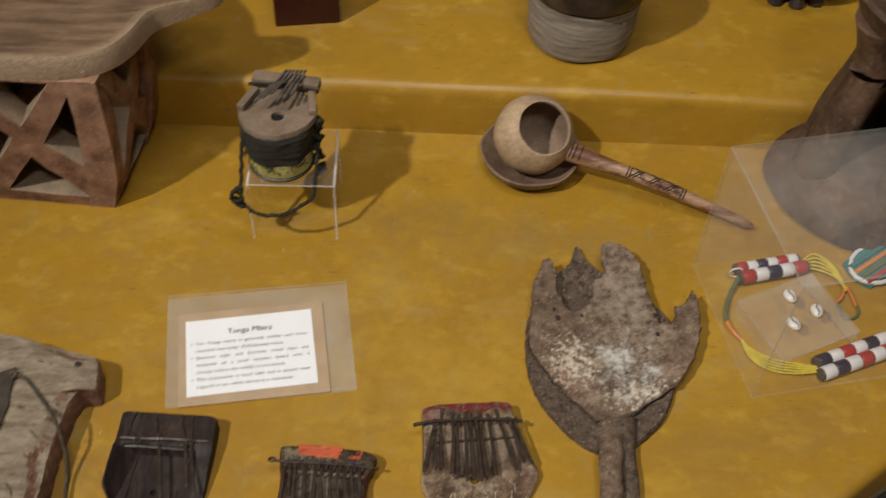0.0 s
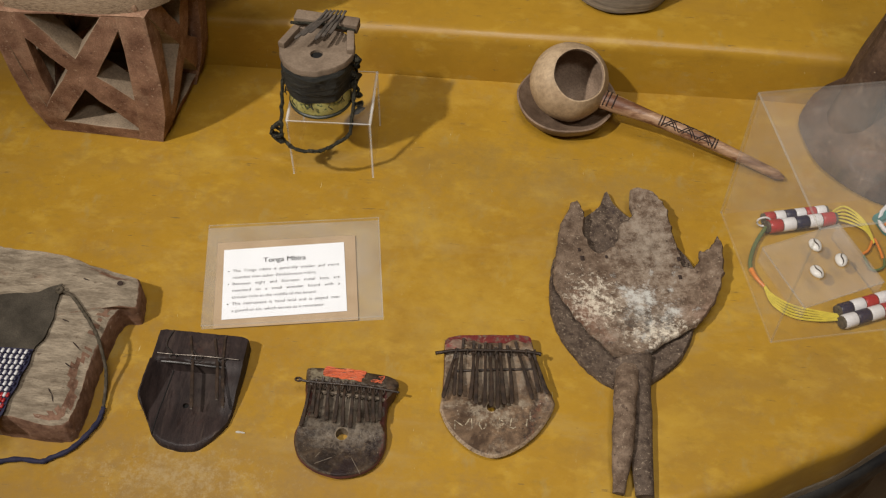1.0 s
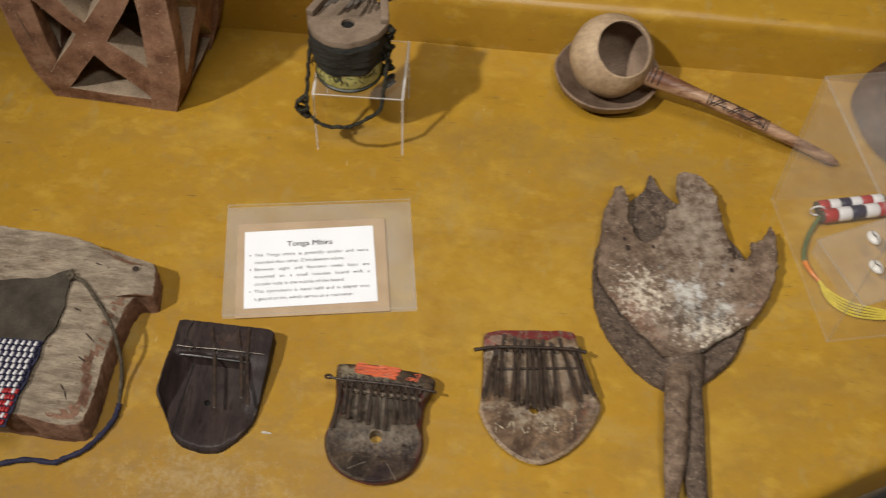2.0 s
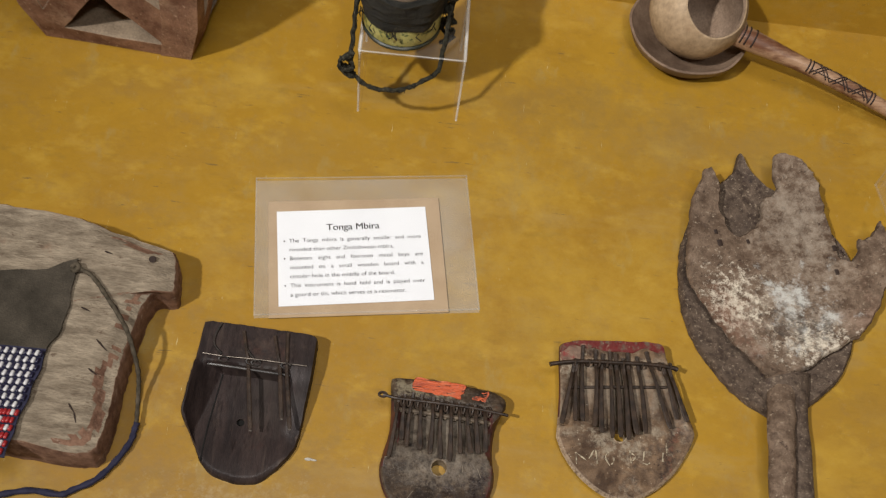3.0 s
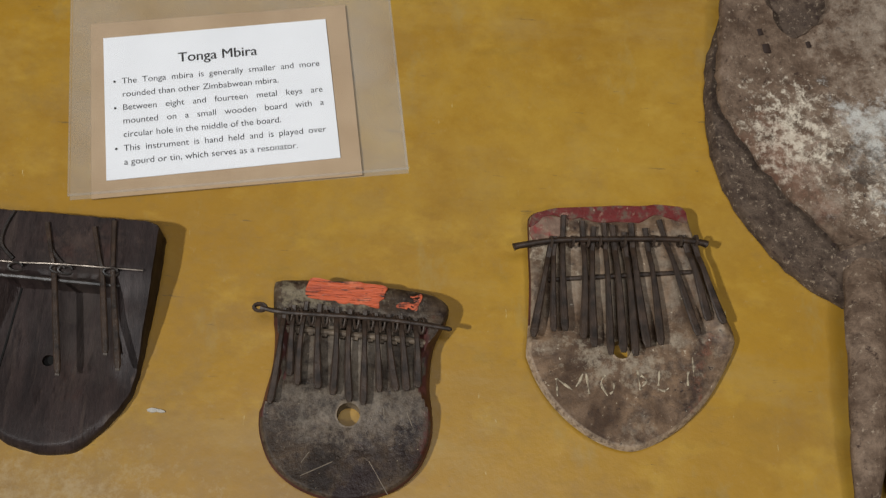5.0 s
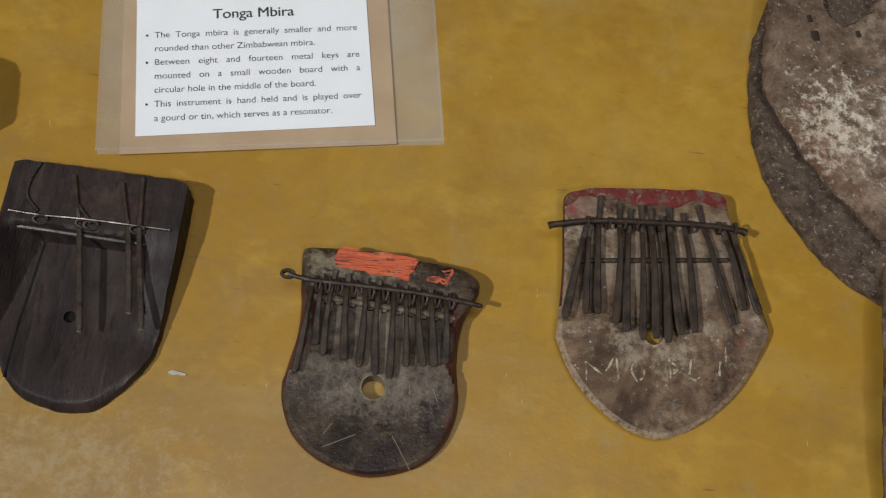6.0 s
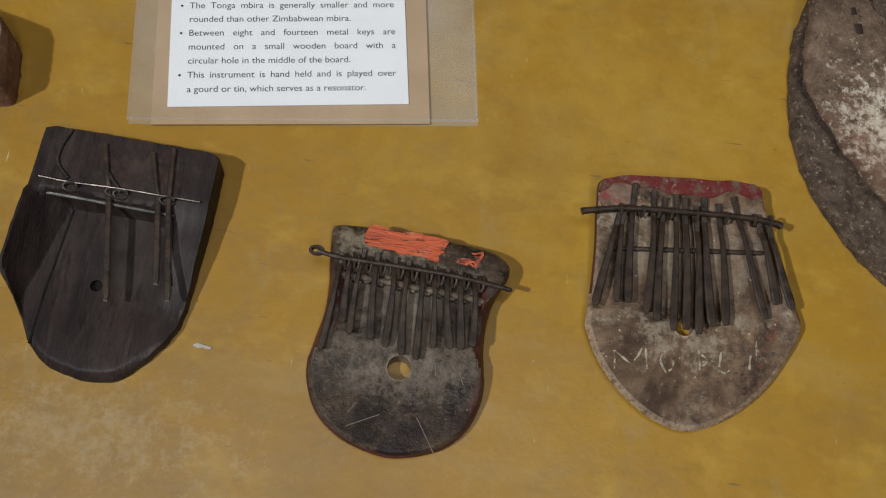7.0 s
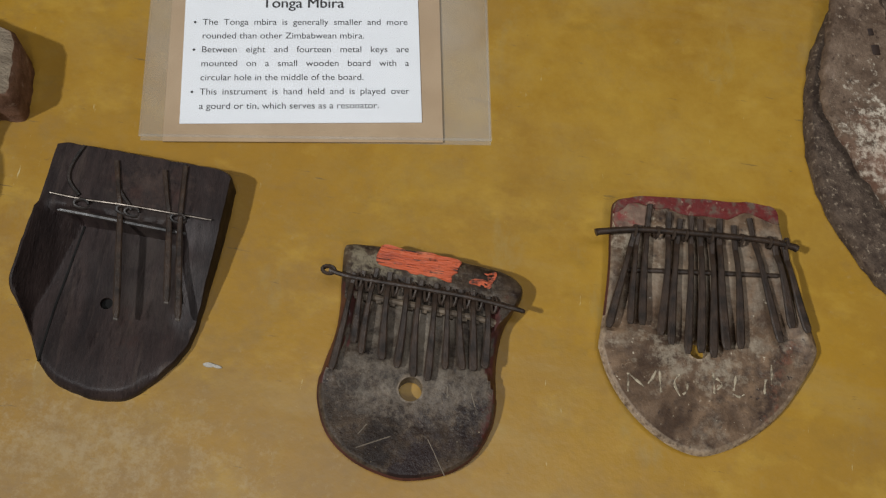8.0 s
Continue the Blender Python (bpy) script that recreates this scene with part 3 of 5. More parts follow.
for k, (_, body, width) in enumerate(LINES):
    writing("text_line", body, 0.0108, 0.0094 + (6 - k) * 0.0095, 0.0060, width)
for k in (0, 2, 5):
    p = CARD_M @ Vector((0.0064, 0.0094 + (6 - k) * 0.0095 + 0.0018, 0.0034))
    part("bullet", lathe([(0, 0.0002), (0.0008, 0.0002), (0.0008, 0)], p, 10), INK, card)

# ---- the black mbira with three keys ----
def key(points, width, thick=0.0012, tip=1.15, bow=0.0):
    """A flat hammered key bent along points: narrow at the bridge, spread and rounded at the tip."""
    bm = bmesh.new()
    pts = [Vector(p) for p in points]
    fine = []
    for a, b in zip(pts, pts[1:]):
        fine += [a, a.lerp(b, 0.5)]
    pts = fine + [pts[-1]]
    n = len(pts) - 1
    rows = []
    for i, p in enumerate(pts):
        t = i / n
        d = (pts[min(i + 1, n)] - pts[max(i - 1, 0)]).normalized()
        side = d.cross(Vector((0, 0, 1))).normalized()
        nor = side.cross(d).normalized()
        w = width * 0.5 * (0.95 - 0.12 * math.exp(-((t - 0.3) / 0.18) ** 2) + (tip - 0.95) * smooth(0.35, 0.9, t)) * (1.0 - 0.40 * smooth(0.95, 1.0, t))
        q = p + side * bow * math.sin(math.pi * t)
        rows.append([bm.verts.new(q + side * a * w + nor * b * thick) for a, b in ((-1, -0.5), (-0.97, 0.15), (-0.62, 0.5), (0.62, 0.5), (0.97, 0.15), (1, -0.5))])
    for a, b in zip(rows, rows[1:]):
        for i in range(6):
            bm.faces.new((a[i], a[(i + 1) % 6], b[(i + 1) % 6], b[i]))
    bm.faces.new(rows[0][::-1])
    bm.faces.new(rows[-1])
    return bm


def lerp(a, b, t):
    return a + (b - a) * t


def smooth(a, b, x):
    t = min(1.0, max(0.0, (x - a) / (b - a)))
    return t * t * (3 - 2 * t)


def paint_faces(ob, material, test):
    """Gives the faces of a part that pass a test of centre and normal a second material."""
    me = ob.data
    me.materials.append(material)
    o = ORIGIN[ob]
    for f in me.polygons:
        if test(f.center + o, f.normal):
            f.material_index = 1


def along(points, y):
    """x on a broken line of (x, y) points that runs down in y."""
    for (xa, ya), (xb, yb) in zip(points, points[1:]):
        if y >= yb:
            return lerp(xb, xa, min(1.0, max(0.0, (y - yb) / (ya - yb))))
    return points[-1][0]


def mbira_black():
    th = thing("mbira", (-0.23, 0.73, 0), "black-stained wooden mbira with three wire keys and a small hole", "mbira", "mbiras on the plinth")
    pts = [(-0.2790, 0.7955), (-0.2775, 0.7985), (-0.2640, 0.7989), (-0.2447, 0.7978), (-0.2221, 0.7965), (-0.2029, 0.7955), (-0.1865, 0.7945), (-0.1805, 0.7910), (-0.1797, 0.7850), (-0.1808, 0.7545), (-0.1840, 0.7181), (-0.1872, 0.6965), (-0.1950, 0.6825), (-0.2079, 0.6682),
           (-0.2184, 0.6620), (-0.2348, 0.6615), (-0.2522, 0.6661), (-0.2635, 0.6757), (-0.2725, 0.6915), (-0.2805, 0.7055), (-0.2845, 0.7137), (-0.2832, 0.7370), (-0.2805, 0.7697), (-0.2797, 0.7873)]
    left = [(-0.2800, 0.78), (-0.2828, 0.745), (-0.2842, 0.714), (-0.2800, 0.705), (-0.2720, 0.690)]
    inner = [(-0.2568, 0.765), (-0.2583, 0.759), (-0.2666, 0.728), (-0.2755, 0.697), (-0.2790, 0.685)]
    right = [(-0.2030, 0.762), (-0.2000, 0.711), (-0.1930, 0.699), (-0.1860, 0.690)]

    def top(x, y, s):
        grain = 0.0003 * noise.noise((x * 150, y * 60, 2))
        floor = 0.0045 + 0.0035 * smooth(0.72, 0.67, y) - 0.0035 * smooth(0.69, 0.66, y) * smooth(0.9, 1.0, s)
        rim = lerp(0.0080, 0.0250, smooth(0.690, 0.722, y)) - 0.0035 * smooth(0.750, 0.785, y)
        a, b = along(left, y) + 0.0016, along(inner, y)
        wall = min(1.0, max(0.0, (x - a) / max(0.001, b - a)))
        shelf = lerp(floor, 0.0160, smooth(0.695, 0.745, y))
        base = lerp(rim, floor, wall ** 0.9)
        base = max(base, lerp(floor, shelf, smooth(-0.0030, 0.0045, x - along(right, y))))
        block_edge = 0.7600 + (x + 0.2721) * -0.06
        wide = 0.010 * smooth(-0.212, -0.196, x)
        return grain + lerp(base, 0.0210, smooth(block_edge - 0.0025 - wide, block_edge + 0.0018 + wide, y))
    part("board", relief(spline(pts, 8), (-0.2362, 0.7135), top, 0.0, 0.0016, 46, hole=0.0034, rough=0.0007), BLACK_WOOD, th)
    # Black disc stands in for the shade at the bottom of the hole.
    part("hole_shade_disc", lathe([(0, 0.0012), (0.0034, 0.0012), (0.0036, 0.0002)], (-0.2362, 0.7135, 0), 16), VOID, th, "black disc painted as the shade in the hole")
    part("bridge_wire", tube(spline([(-0.2752, 0.7670, 0.0222), (-0.2570, 0.7652, 0.0232), (-0.2322, 0.7648, 0.0236), (-0.2087, 0.7638, 0.0234), (-0.1855, 0.7630, 0.0225)], 5, False), 0.00062), WIRE, th, "bright bare wire")
    part("bridge_bar", tube(spline([(-0.2705, 0.7600, 0.0165), (-0.2530, 0.7585, 0.0178), (-0.2365, 0.7572, 0.0182), (-0.1987, 0.7550, 0.0172)], 5, False), 0.0015), BAR_IRON, th, "glossy dark bridge rod")
    for ends in (((-0.2436, 0.7907), (-0.2359, 0.7627), (-0.2252, 0.7018)), ((-0.2164, 0.7888), (-0.2086, 0.7615), (-0.2008, 0.7142)), ((-0.2055, 0.7930), (-0.2019, 0.7574), (-0.1930, 0.7058))):
        line = spline([(*ends[0], 0.0222), (*[lerp(a, b, 0.7) for a, b in zip(ends[0], ends[1])], 0.0222), (*ends[1], 0.0212), (*[lerp(a, b, 0.5) for a, b in zip(ends[1], ends[2])], 0.0205), (*ends[2], 0.0195)], 3, False)
        part("key", key(line, 0.0031, 0.0012, 1.25), IRON, th, smooth=False)
        part("key_tip", tube([line[-1] + Vector((-0.0012, -0.0002, 0.0003)), line[-1] + Vector((0.0012, -0.0004, 0.0003))], 0.0007, 6), TIN_KEY, th, "bright worn key end")
    for x, y in ((-0.2570, 0.7640), (-0.2335, 0.7637), (-0.2290, 0.7630), (-0.2035, 0.7628)):
        part("wire_loop", tube([(x + 0.0040 * math.cos(a), y - 0.0012 + 0.0022 * math.sin(a), 0.0215 + 0.0016 * math.sin(a * 0.5 + 1)) for a in [k * 0.55 for k in range(15)]], 0.0009, 6), BAR_IRON, th)
    for xs in (((-0.2633, 0.7975), (-0.2673, 0.7856), (-0.2669, 0.7760), (-0.2594, 0.7678)), ((-0.2405, 0.7780), (-0.2370, 0.7720), (-0.2310, 0.7655)), ((-0.2062, 0.7940), (-0.2054, 0.7850), (-0.2046, 0.7773), (-0.2035, 0.7650))):
        part("groove_wire", tube([(x, y, 0.0213) for x, y in spline(xs, 4, False)], 0.0013, 6), BAR_IRON, th)
    crack = spline([(-0.2578, 0.7560), (-0.2608, 0.7282), (-0.2628, 0.7067), (-0.2637, 0.6764)], 6, False)
    part("crack", tube([(x, y, top(x, y, 0.5) + 0.0001) for x, y in crack], 0.0007, 5), VOID, th)


mbira_black()


def mbira_keys(th, ends, bar, tips, width, z_top, z_tip, mat=IRON):
    """Keys that pass under a bar: (x at the head, y at the head) and their tips."""
    for (x0, y0), (x1, y1) in zip(ends, tips):
        pp = []
        for k in range(11):
            t = k / 10
            z = lerp(z_top, z_tip, smooth(0.0, 1.0, t)) - 0.0022 * math.exp(-((t - bar) / 0.10) ** 2)
            pp.append((lerp(x0, x1, t), lerp(y0, y1, t), z))
        part("key", key(pp, width * random.uniform(0.9, 1.1), 0.0015, 1.30, random.uniform(-0.0014, 0.0014)), mat, th, smooth=False)


patch(BLACK_WOOD, (0.060, 0.047, 0.038), (0.010, 0.01, 0.010), 0.050, 45, 0.50, (0.6, 1.1, 3), 0.10)
patch(BLACK_WOOD, (0.085, 0.055, 0.042), (0.01, 0.050, 0.02), 0.04, 120, 0.45, (1.0, 0.5, 3), 0.05)
patch(MBIRA_GREY, (0.20, 0.165, 0.125), (0.0, 0.010, 0.012), 0.085, 60, 0.90, (1.0, 0.62, 3), 0.08)
patch(MBIRA_GREY, (0.017, 0.0095, 0.0095), (0.0, -0.058, 0.02), 0.065, 30, 0.92, (1.6, 0.9, 3))
patch(MBIRA_GREY, (0.21, 0.175, 0.115), (-0.02, 0.054, 0.027), 0.05, 130, 0.75, (1.6, 0.4, 2))
patch(MBIRA_GREY, (0.20, 0.16, 0.12), (0.0, -0.02, 0.02), 0.045, 300, 0.35, (1.5, 0.8, 3))
patch(MBIRA_GREY, (0.07, 0.018, 0.013), (0.043, -0.03, 0.015), 0.03, 90, 0.8, (0.4, 1.6, 3))
patch(ORANGE, (0.02, 0.013, 0.011), (0.0195, 0.052, 0.027), 0.016, 200, 1.0, (0.6, 1.2, 2))
patch(MBIRA_BROWN, (0.33, 0.275, 0.20), (0.0, -0.005, 0.02), 0.06, 110, 0.6, (1.2, 0.6, 3))
patch(MBIRA_BROWN, (0.36, 0.30, 0.22), (-0.04, 0.06, 0.02), 0.04, 160, 0.7, (0.9, 0.7, 3))
patch(MBIRA_BROWN, (0.30, 0.245, 0.18), (0.0, 0.040, 0.015), 0.085, 70, 0.75, (1.0, 0.6, 3), 0.08)


def mbira_orange():
    th = thing("mbira", (-0.065, 0.70, 0), "greyed wooden mbira with iron keys and worn orange paint", "mbira", "mbiras on the plinth")
    pts = [(-0.1117, 0.7593), (-0.1086, 0.7624), (-0.0975, 0.7631), (-0.0719, 0.7624), (-0.0462, 0.7604), (-0.0235, 0.7574), (-0.0135, 0.7525), (-0.0109, 0.7471), (-0.0125, 0.7399), (-0.0175, 0.7304), (-0.0202, 0.7191), (-0.0207, 0.7039), (-0.0188, 0.6891), (-0.0192, 0.6736), (-0.0257, 0.6574),
           (-0.0389, 0.6454), (-0.0579, 0.6391), (-0.0731, 0.6393), (-0.0920, 0.6457), (-0.1063, 0.6572), (-0.1136, 0.6724), (-0.1153, 0.6857), (-0.1132, 0.6987), (-0.1099, 0.7133), (-0.1096, 0.7279), (-0.1109, 0.7443)]

    def chamfer(x, y, s):
        return smooth(0.80, 0.84, s - 0.24 * (1 - math.sin(math.pi * min(1.0, max(0.0, (y - 0.684) / 0.055))))) if 0.684 < y < 0.739 and abs(x + 0.0655) > 0.028 else 0.0

    def top(x, y, s):
        yt = y + (x + 0.065) * 0.07
        rim = 0.0188 - 0.0090 * smooth(0.730, 0.665, y)
        mask = smooth(-0.1060, -0.0985, x) * smooth(-0.0215, -0.0285, x) * smooth(0.7445, 0.7385, yt) * smooth(0.690, 0.722, y)
        worn = 0.0025 * smooth(0.93, 1.0, s) + 0.0005 * noise.noise((x * 140, y * 140, 5))
        return rim - 0.0050 * mask - worn - 0.0060 * chamfer(x, y, s) * smooth(0.78, 1.0, s)
    board = part("board", relief(spline(pts, 6), (-0.0655, 0.6860), top, 0.0, 0.002, 30, hole=0.0064, under=0.004), MBIRA_GREY, th)
    paint_faces(board, MAROON, lambda c, n: (n.z < 0.55 and (c.x + 0.0655) ** 2 + (c.y - 0.686) ** 2 > 0.0002 and c.y < 0.74) or (n.z < 0.93 and abs(c.x + 0.0655) > 0.033 and 0.684 < c.y < 0.738))
    strip = [(-0.0936, 0.7525), (-0.0920, 0.7590), (-0.0905, 0.7635), (-0.0784, 0.7622), (-0.0592, 0.7612), (-0.0470, 0.7595), (-0.0465, 0.7555), (-0.0466, 0.7518), (-0.0516, 0.7501), (-0.0519, 0.7466), (-0.0610, 0.7478), (-0.0704, 0.7488), (-0.0832, 0.7500)]
    part("paint_strip", relief(spline(strip, 4), (-0.0690, 0.7550), lambda x, y, s: 0.0192 + 0.0005 * noise.noise((x * 300, y * 900, 4)), 0.0172, 0.0005, 8, rough=0.0022), ORANGE, th, "flaking orange paint")
    strip = [(-0.0400, 0.7471), (-0.0385, 0.7500), (-0.0348, 0.7505), (-0.0352, 0.7540), (-0.0310, 0.7545), (-0.0265, 0.7562), (-0.0272, 0.7500), (-0.0300, 0.7458)]
    part("paint_strip", relief(spline(strip, 4), (-0.0315, 0.7500), lambda x, y, s: 0.0190 + 0.0005 * noise.noise((x * 300, y * 900, 4)), 0.0172, 0.0005, 6, rough=0.002), ORANGE, th, "flaking orange paint")
    part("cross_bar", tube(spline([(-0.1176, 0.7439, 0.0205), (-0.1041, 0.7412, 0.0215), (-0.0695, 0.7397, 0.0222), (-0.0411, 0.7381, 0.0222), (-0.0140, 0.7352, 0.0208), (-0.0095, 0.7343, 0.0200)], 5, False), lambda t: 0.0014 - 0.0005 * smooth(0.85, 1, t)), IRON, th)
    part("bar_loop", tube([(-0.1180 + 0.0034 * math.cos(a), 0.7438 + 0.0022 * math.sin(a), 0.0205 + 0.0008 * math.sin(a * 0.5)) for a in [k * 0.5 for k in range(20)]], 0.0011, 6), IRON, th)
    part("bridge", tube(spline([(-0.1027, 0.7339, 0.0155), (-0.0716, 0.7313, 0.0165), (-0.0367, 0.7288, 0.0165), (-0.0230, 0.7272, 0.0155)], 5, False), lambda t: 0.0019 + 0.0004 * math.sin(t * 60), 8), BRIDGE_WOOD, th, "smoky wooden bridge")
    for x0, y0, x1, y1 in ((-0.090, 0.652, -0.073, 0.660), (-0.053, 0.661, -0.042, 0.643), (-0.090, 0.659, -0.086, 0.665), (-0.046, 0.690, -0.0455, 0.684), (-0.033, 0.688, -0.030, 0.681)):
        part("scratch", tube([(lerp(x0, x1, t), lerp(y0, y1, t), top(lerp(x0, x1, t), lerp(y0, y1, t), 0.5)) for t in (0, 0.25, 0.5, 0.75, 1)], 0.00028, 5), FAINT, th)
    heads = ((-0.1040, 0.7440), (-0.0990, 0.7460), (-0.0919, 0.7483), (-0.0845, 0.7472), (-0.0745, 0.7455), (-0.0670, 0.7445), (-0.0587, 0.7438), (-0.0524, 0.7432), (-0.0453, 0.7424), (-0.0384, 0.7418), (-0.0301, 0.7405))
    tips = ((-0.1085, 0.6895), (-0.0989, 0.7055), (-0.0942, 0.7003), (-0.0826, 0.6985), (-0.0743, 0.6953), (-0.0650, 0.6916), (-0.0572, 0.6903), (-0.0487, 0.6976), (-0.0393, 0.6986), (-0.0335, 0.6987), (-0.0275, 0.7009))
    for (x, y), (u, v) in zip(heads, tips):
        px = lerp(x, u, 0.08)
        part("lacing", tube([(px + 0.0036 + 0.0014 * math.cos(a), 0.7400 + 0.0048 * math.sin(a) - (px + 0.1041) * 0.05, 0.0205 + 0.0012 * math.cos(a * 2)) for a in [j * 0.63 for j in range(11)]], 0.00075, 5), IRON, th)
        part("bridge_block", block((0.0030, 0.0036, 0.0030), pose(px + 0.0034, 0.7325 - (px + 0.1027) * 0.085, 0.0155, 0, 0, random.uniform(-8, 8)), 0.0006), BRIDGE_WOOD, th)
    mbira_keys(th, heads, 0.10, tips, 0.0034, 0.0212, 0.0185)


mbira_orange()


def mbira_red():
    th = thing("mbira", (0.09, 0.73, 0), "brown scuffed wooden mbira with red paint and pale scratched marks", "mbira", "mbiras on the plinth")
    pts = [(0.0347, 0.8034), (0.0361, 0.8078), (0.0406, 0.8109), (0.0512, 0.8126), (0.0876, 0.8160), (0.1110, 0.8175), (0.1251, 0.8174), (0.1294, 0.8144), (0.1324, 0.8030), (0.1373, 0.7842), (0.1442, 0.7646), (0.1521, 0.7506), (0.1562, 0.7398), (0.1540, 0.7299), (0.1478, 0.7171),
           (0.1374, 0.7010), (0.1247, 0.6878), (0.1122, 0.6786), (0.0997, 0.6725), (0.0904, 0.6709), (0.0778, 0.6739), (0.0650, 0.6809), (0.0520, 0.6922), (0.0419, 0.7058), (0.0353, 0.7206), (0.0341, 0.7266), (0.0355, 0.7425), (0.0358, 0.7686), (0.0351, 0.7893)]

    def sides(x, y):
        """How far a place is cut down along the flanks beside the keys."""
        w = math.sin(math.pi * min(1.0, max(0.0, (y - 0.732) / 0.062)))
        return max(smooth(0.0490, 0.0400, x - 0.004 * w), smooth(0.1270, 0.1350, x + 0.50 * (y - 0.790) + 0.004 * w)) * smooth(0.0, 0.25, w)

    def top(x, y, s):
        rim = 0.0190 - 0.0090 * smooth(0.775, 0.715, y) + 0.0004 * noise.noise((x * 120, y * 120, 7))
        mask = smooth(0.0420, 0.0500, x) * smooth(0.1365, 0.1265, x + 0.35 * (y - 0.780)) * smooth(0.7965, 0.7900, y - (x - 0.085) * 0.06) * smooth(0.722, 0.755, y)
        return rim - 0.0045 * mask - 0.0040 * sides(x, y) - 0.0015 * smooth(0.95, 1.0, s)
    board = part("board", relief(spline(pts, 6), (0.0890, 0.7290), top, 0.0, 0.002, 30, hole=0.0055, under=0.0045), MBIRA_BROWN, th)
    paint_faces(board, MAROON, lambda c, n: n.z < 0.5 and c.y > 0.742)
    strip = [(0.0360, 0.8000), (0.0372, 0.8070), (0.0412, 0.8103), (0.0514, 0.8120), (0.0879, 0.8155), (0.1113, 0.8170), (0.1250, 0.8169), (0.1288, 0.8140), (0.1302, 0.8066), (0.1206, 0.8077), (0.1106, 0.8100), (0.1007, 0.8045), (0.0875, 0.8055), (0.0760, 0.8035), (0.0676, 0.8066), (0.0579, 0.8060), (0.0470, 0.8075)]
    part("paint_strip", plate(spline(strip, 4), lambda x, y, s: 0.0194 + 0.0003 * noise.noise((x * 400, y * 700, 4)), lambda x, y: 0.0165, 0.0005, 0.003, 0.0014), RED_PAINT, th, "flaking dark red paint")
    part("paint_wash", plate(spline([(0.0365, 0.7930), (0.0378, 0.8065), (0.0480, 0.8072), (0.0600, 0.8050), (0.0540, 0.7995), (0.0525, 0.7940), (0.0440, 0.7915)], 5), lambda x, y, s: 0.0192, lambda x, y: 0.0165, 0.0004, 0.003, 0.0024), RED_WASH, th, "thin worn red paint")
    part("cross_bar", tube(spline([(0.0258, 0.7856, 0.0215), (0.0300, 0.7868, 0.0218), (0.0511, 0.7902, 0.0232), (0.0870, 0.7921, 0.0238), (0.1197, 0.7933, 0.0232), (0.1360, 0.7925, 0.0218), (0.1405, 0.7912, 0.0214)], 5, False), lambda t: 0.0023 - 0.0006 * math.sin(math.pi * t) - 0.0008 * smooth(0.97, 1, t), 10), IRON, th, "thick dark iron bar")
    part("bridge", tube([(0.0465, 0.7685, 0.0150), (0.0886, 0.7722, 0.0160), (0.1359, 0.7768, 0.0150)], 0.0015, 8), IRON, th)
    for x in (0.0475, 0.0600, 0.0690, 0.0760, 0.0905, 0.1075, 0.1235, 0.1330):
        y = 0.7895 + (x - 0.05) * 0.045
        part("lacing", tube([(x + 0.0006 * math.sin(a), y + 0.0032 * math.cos(a), 0.0222 + 0.0030 * math.sin(a)) for a in [j * 0.7 for j in range(10)]], 0.0009, 5), IRON, th)
    heads = ((0.0486, 0.7925), (0.0500, 0.7930), (0.0555, 0.8067), (0.0664, 0.8035), (0.0731, 0.8001), (0.0793, 0.8026), (0.0843, 0.8014), (0.0910, 0.7972), (0.0954, 0.8032), (0.1034, 0.8003), (0.1122, 0.8059), (0.1258, 0.7965), (0.1320, 0.7945))
    tips = ((0.0370, 0.7324), (0.0489, 0.7359), (0.0555, 0.7363), (0.0658, 0.7319), (0.0720, 0.7274), (0.0812, 0.7233), (0.0885, 0.7248), (0.0954, 0.7230), (0.1026, 0.7283), (0.1102, 0.7299), (0.1322, 0.7363), (0.1385, 0.7455), (0.1475, 0.7440))
    mbira_keys(th, heads, 0.18, tips, 0.0036, 0.0225, 0.0190)
    strokes = (((0.0510, 0.7107), (0.0512, 0.7065), (0.0515, 0.7004)), ((0.0512, 0.7105), (0.0550, 0.7080), (0.0600, 0.7043)), ((0.0621, 0.7062), (0.0650, 0.7105), (0.0662, 0.7138), (0.0640, 0.7090)), ((0.0680, 0.7150), (0.0688, 0.7090), (0.0695, 0.7023)), ((0.0790, 0.7135), (0.0768, 0.7100), (0.0772, 0.7065), (0.0800, 0.7015)),
               ((0.0838, 0.7090), (0.0835, 0.7050), (0.0815, 0.7025)), ((0.0975, 0.7170), (0.0983, 0.7110), (0.0990, 0.7054)), ((0.0995, 0.7140), (0.1028, 0.7112), (0.1000, 0.7075)), ((0.1103, 0.7170), (0.1098, 0.7120), (0.1093, 0.7083)), ((0.1090, 0.7065), (0.1125, 0.7053), (0.1150, 0.7070)), ((0.1270, 0.7170), (0.1264, 0.7130), (0.1264, 0.7087)), ((0.1298, 0.7255), (0.1300, 0.7200), (0.1301, 0.7145)))
    for stroke in strokes:
        line = spline(stroke, 4, False)
        part("scratched_bar", tube([(x, y, top(x, y, 0.7) + 0.0001) for x, y in line], lambda t: 0.00052 + 0.00025 * math.sin(9 * t + stroke[0][0] * 900), 5), SCRATCH, th)
    return th


mbira_red()

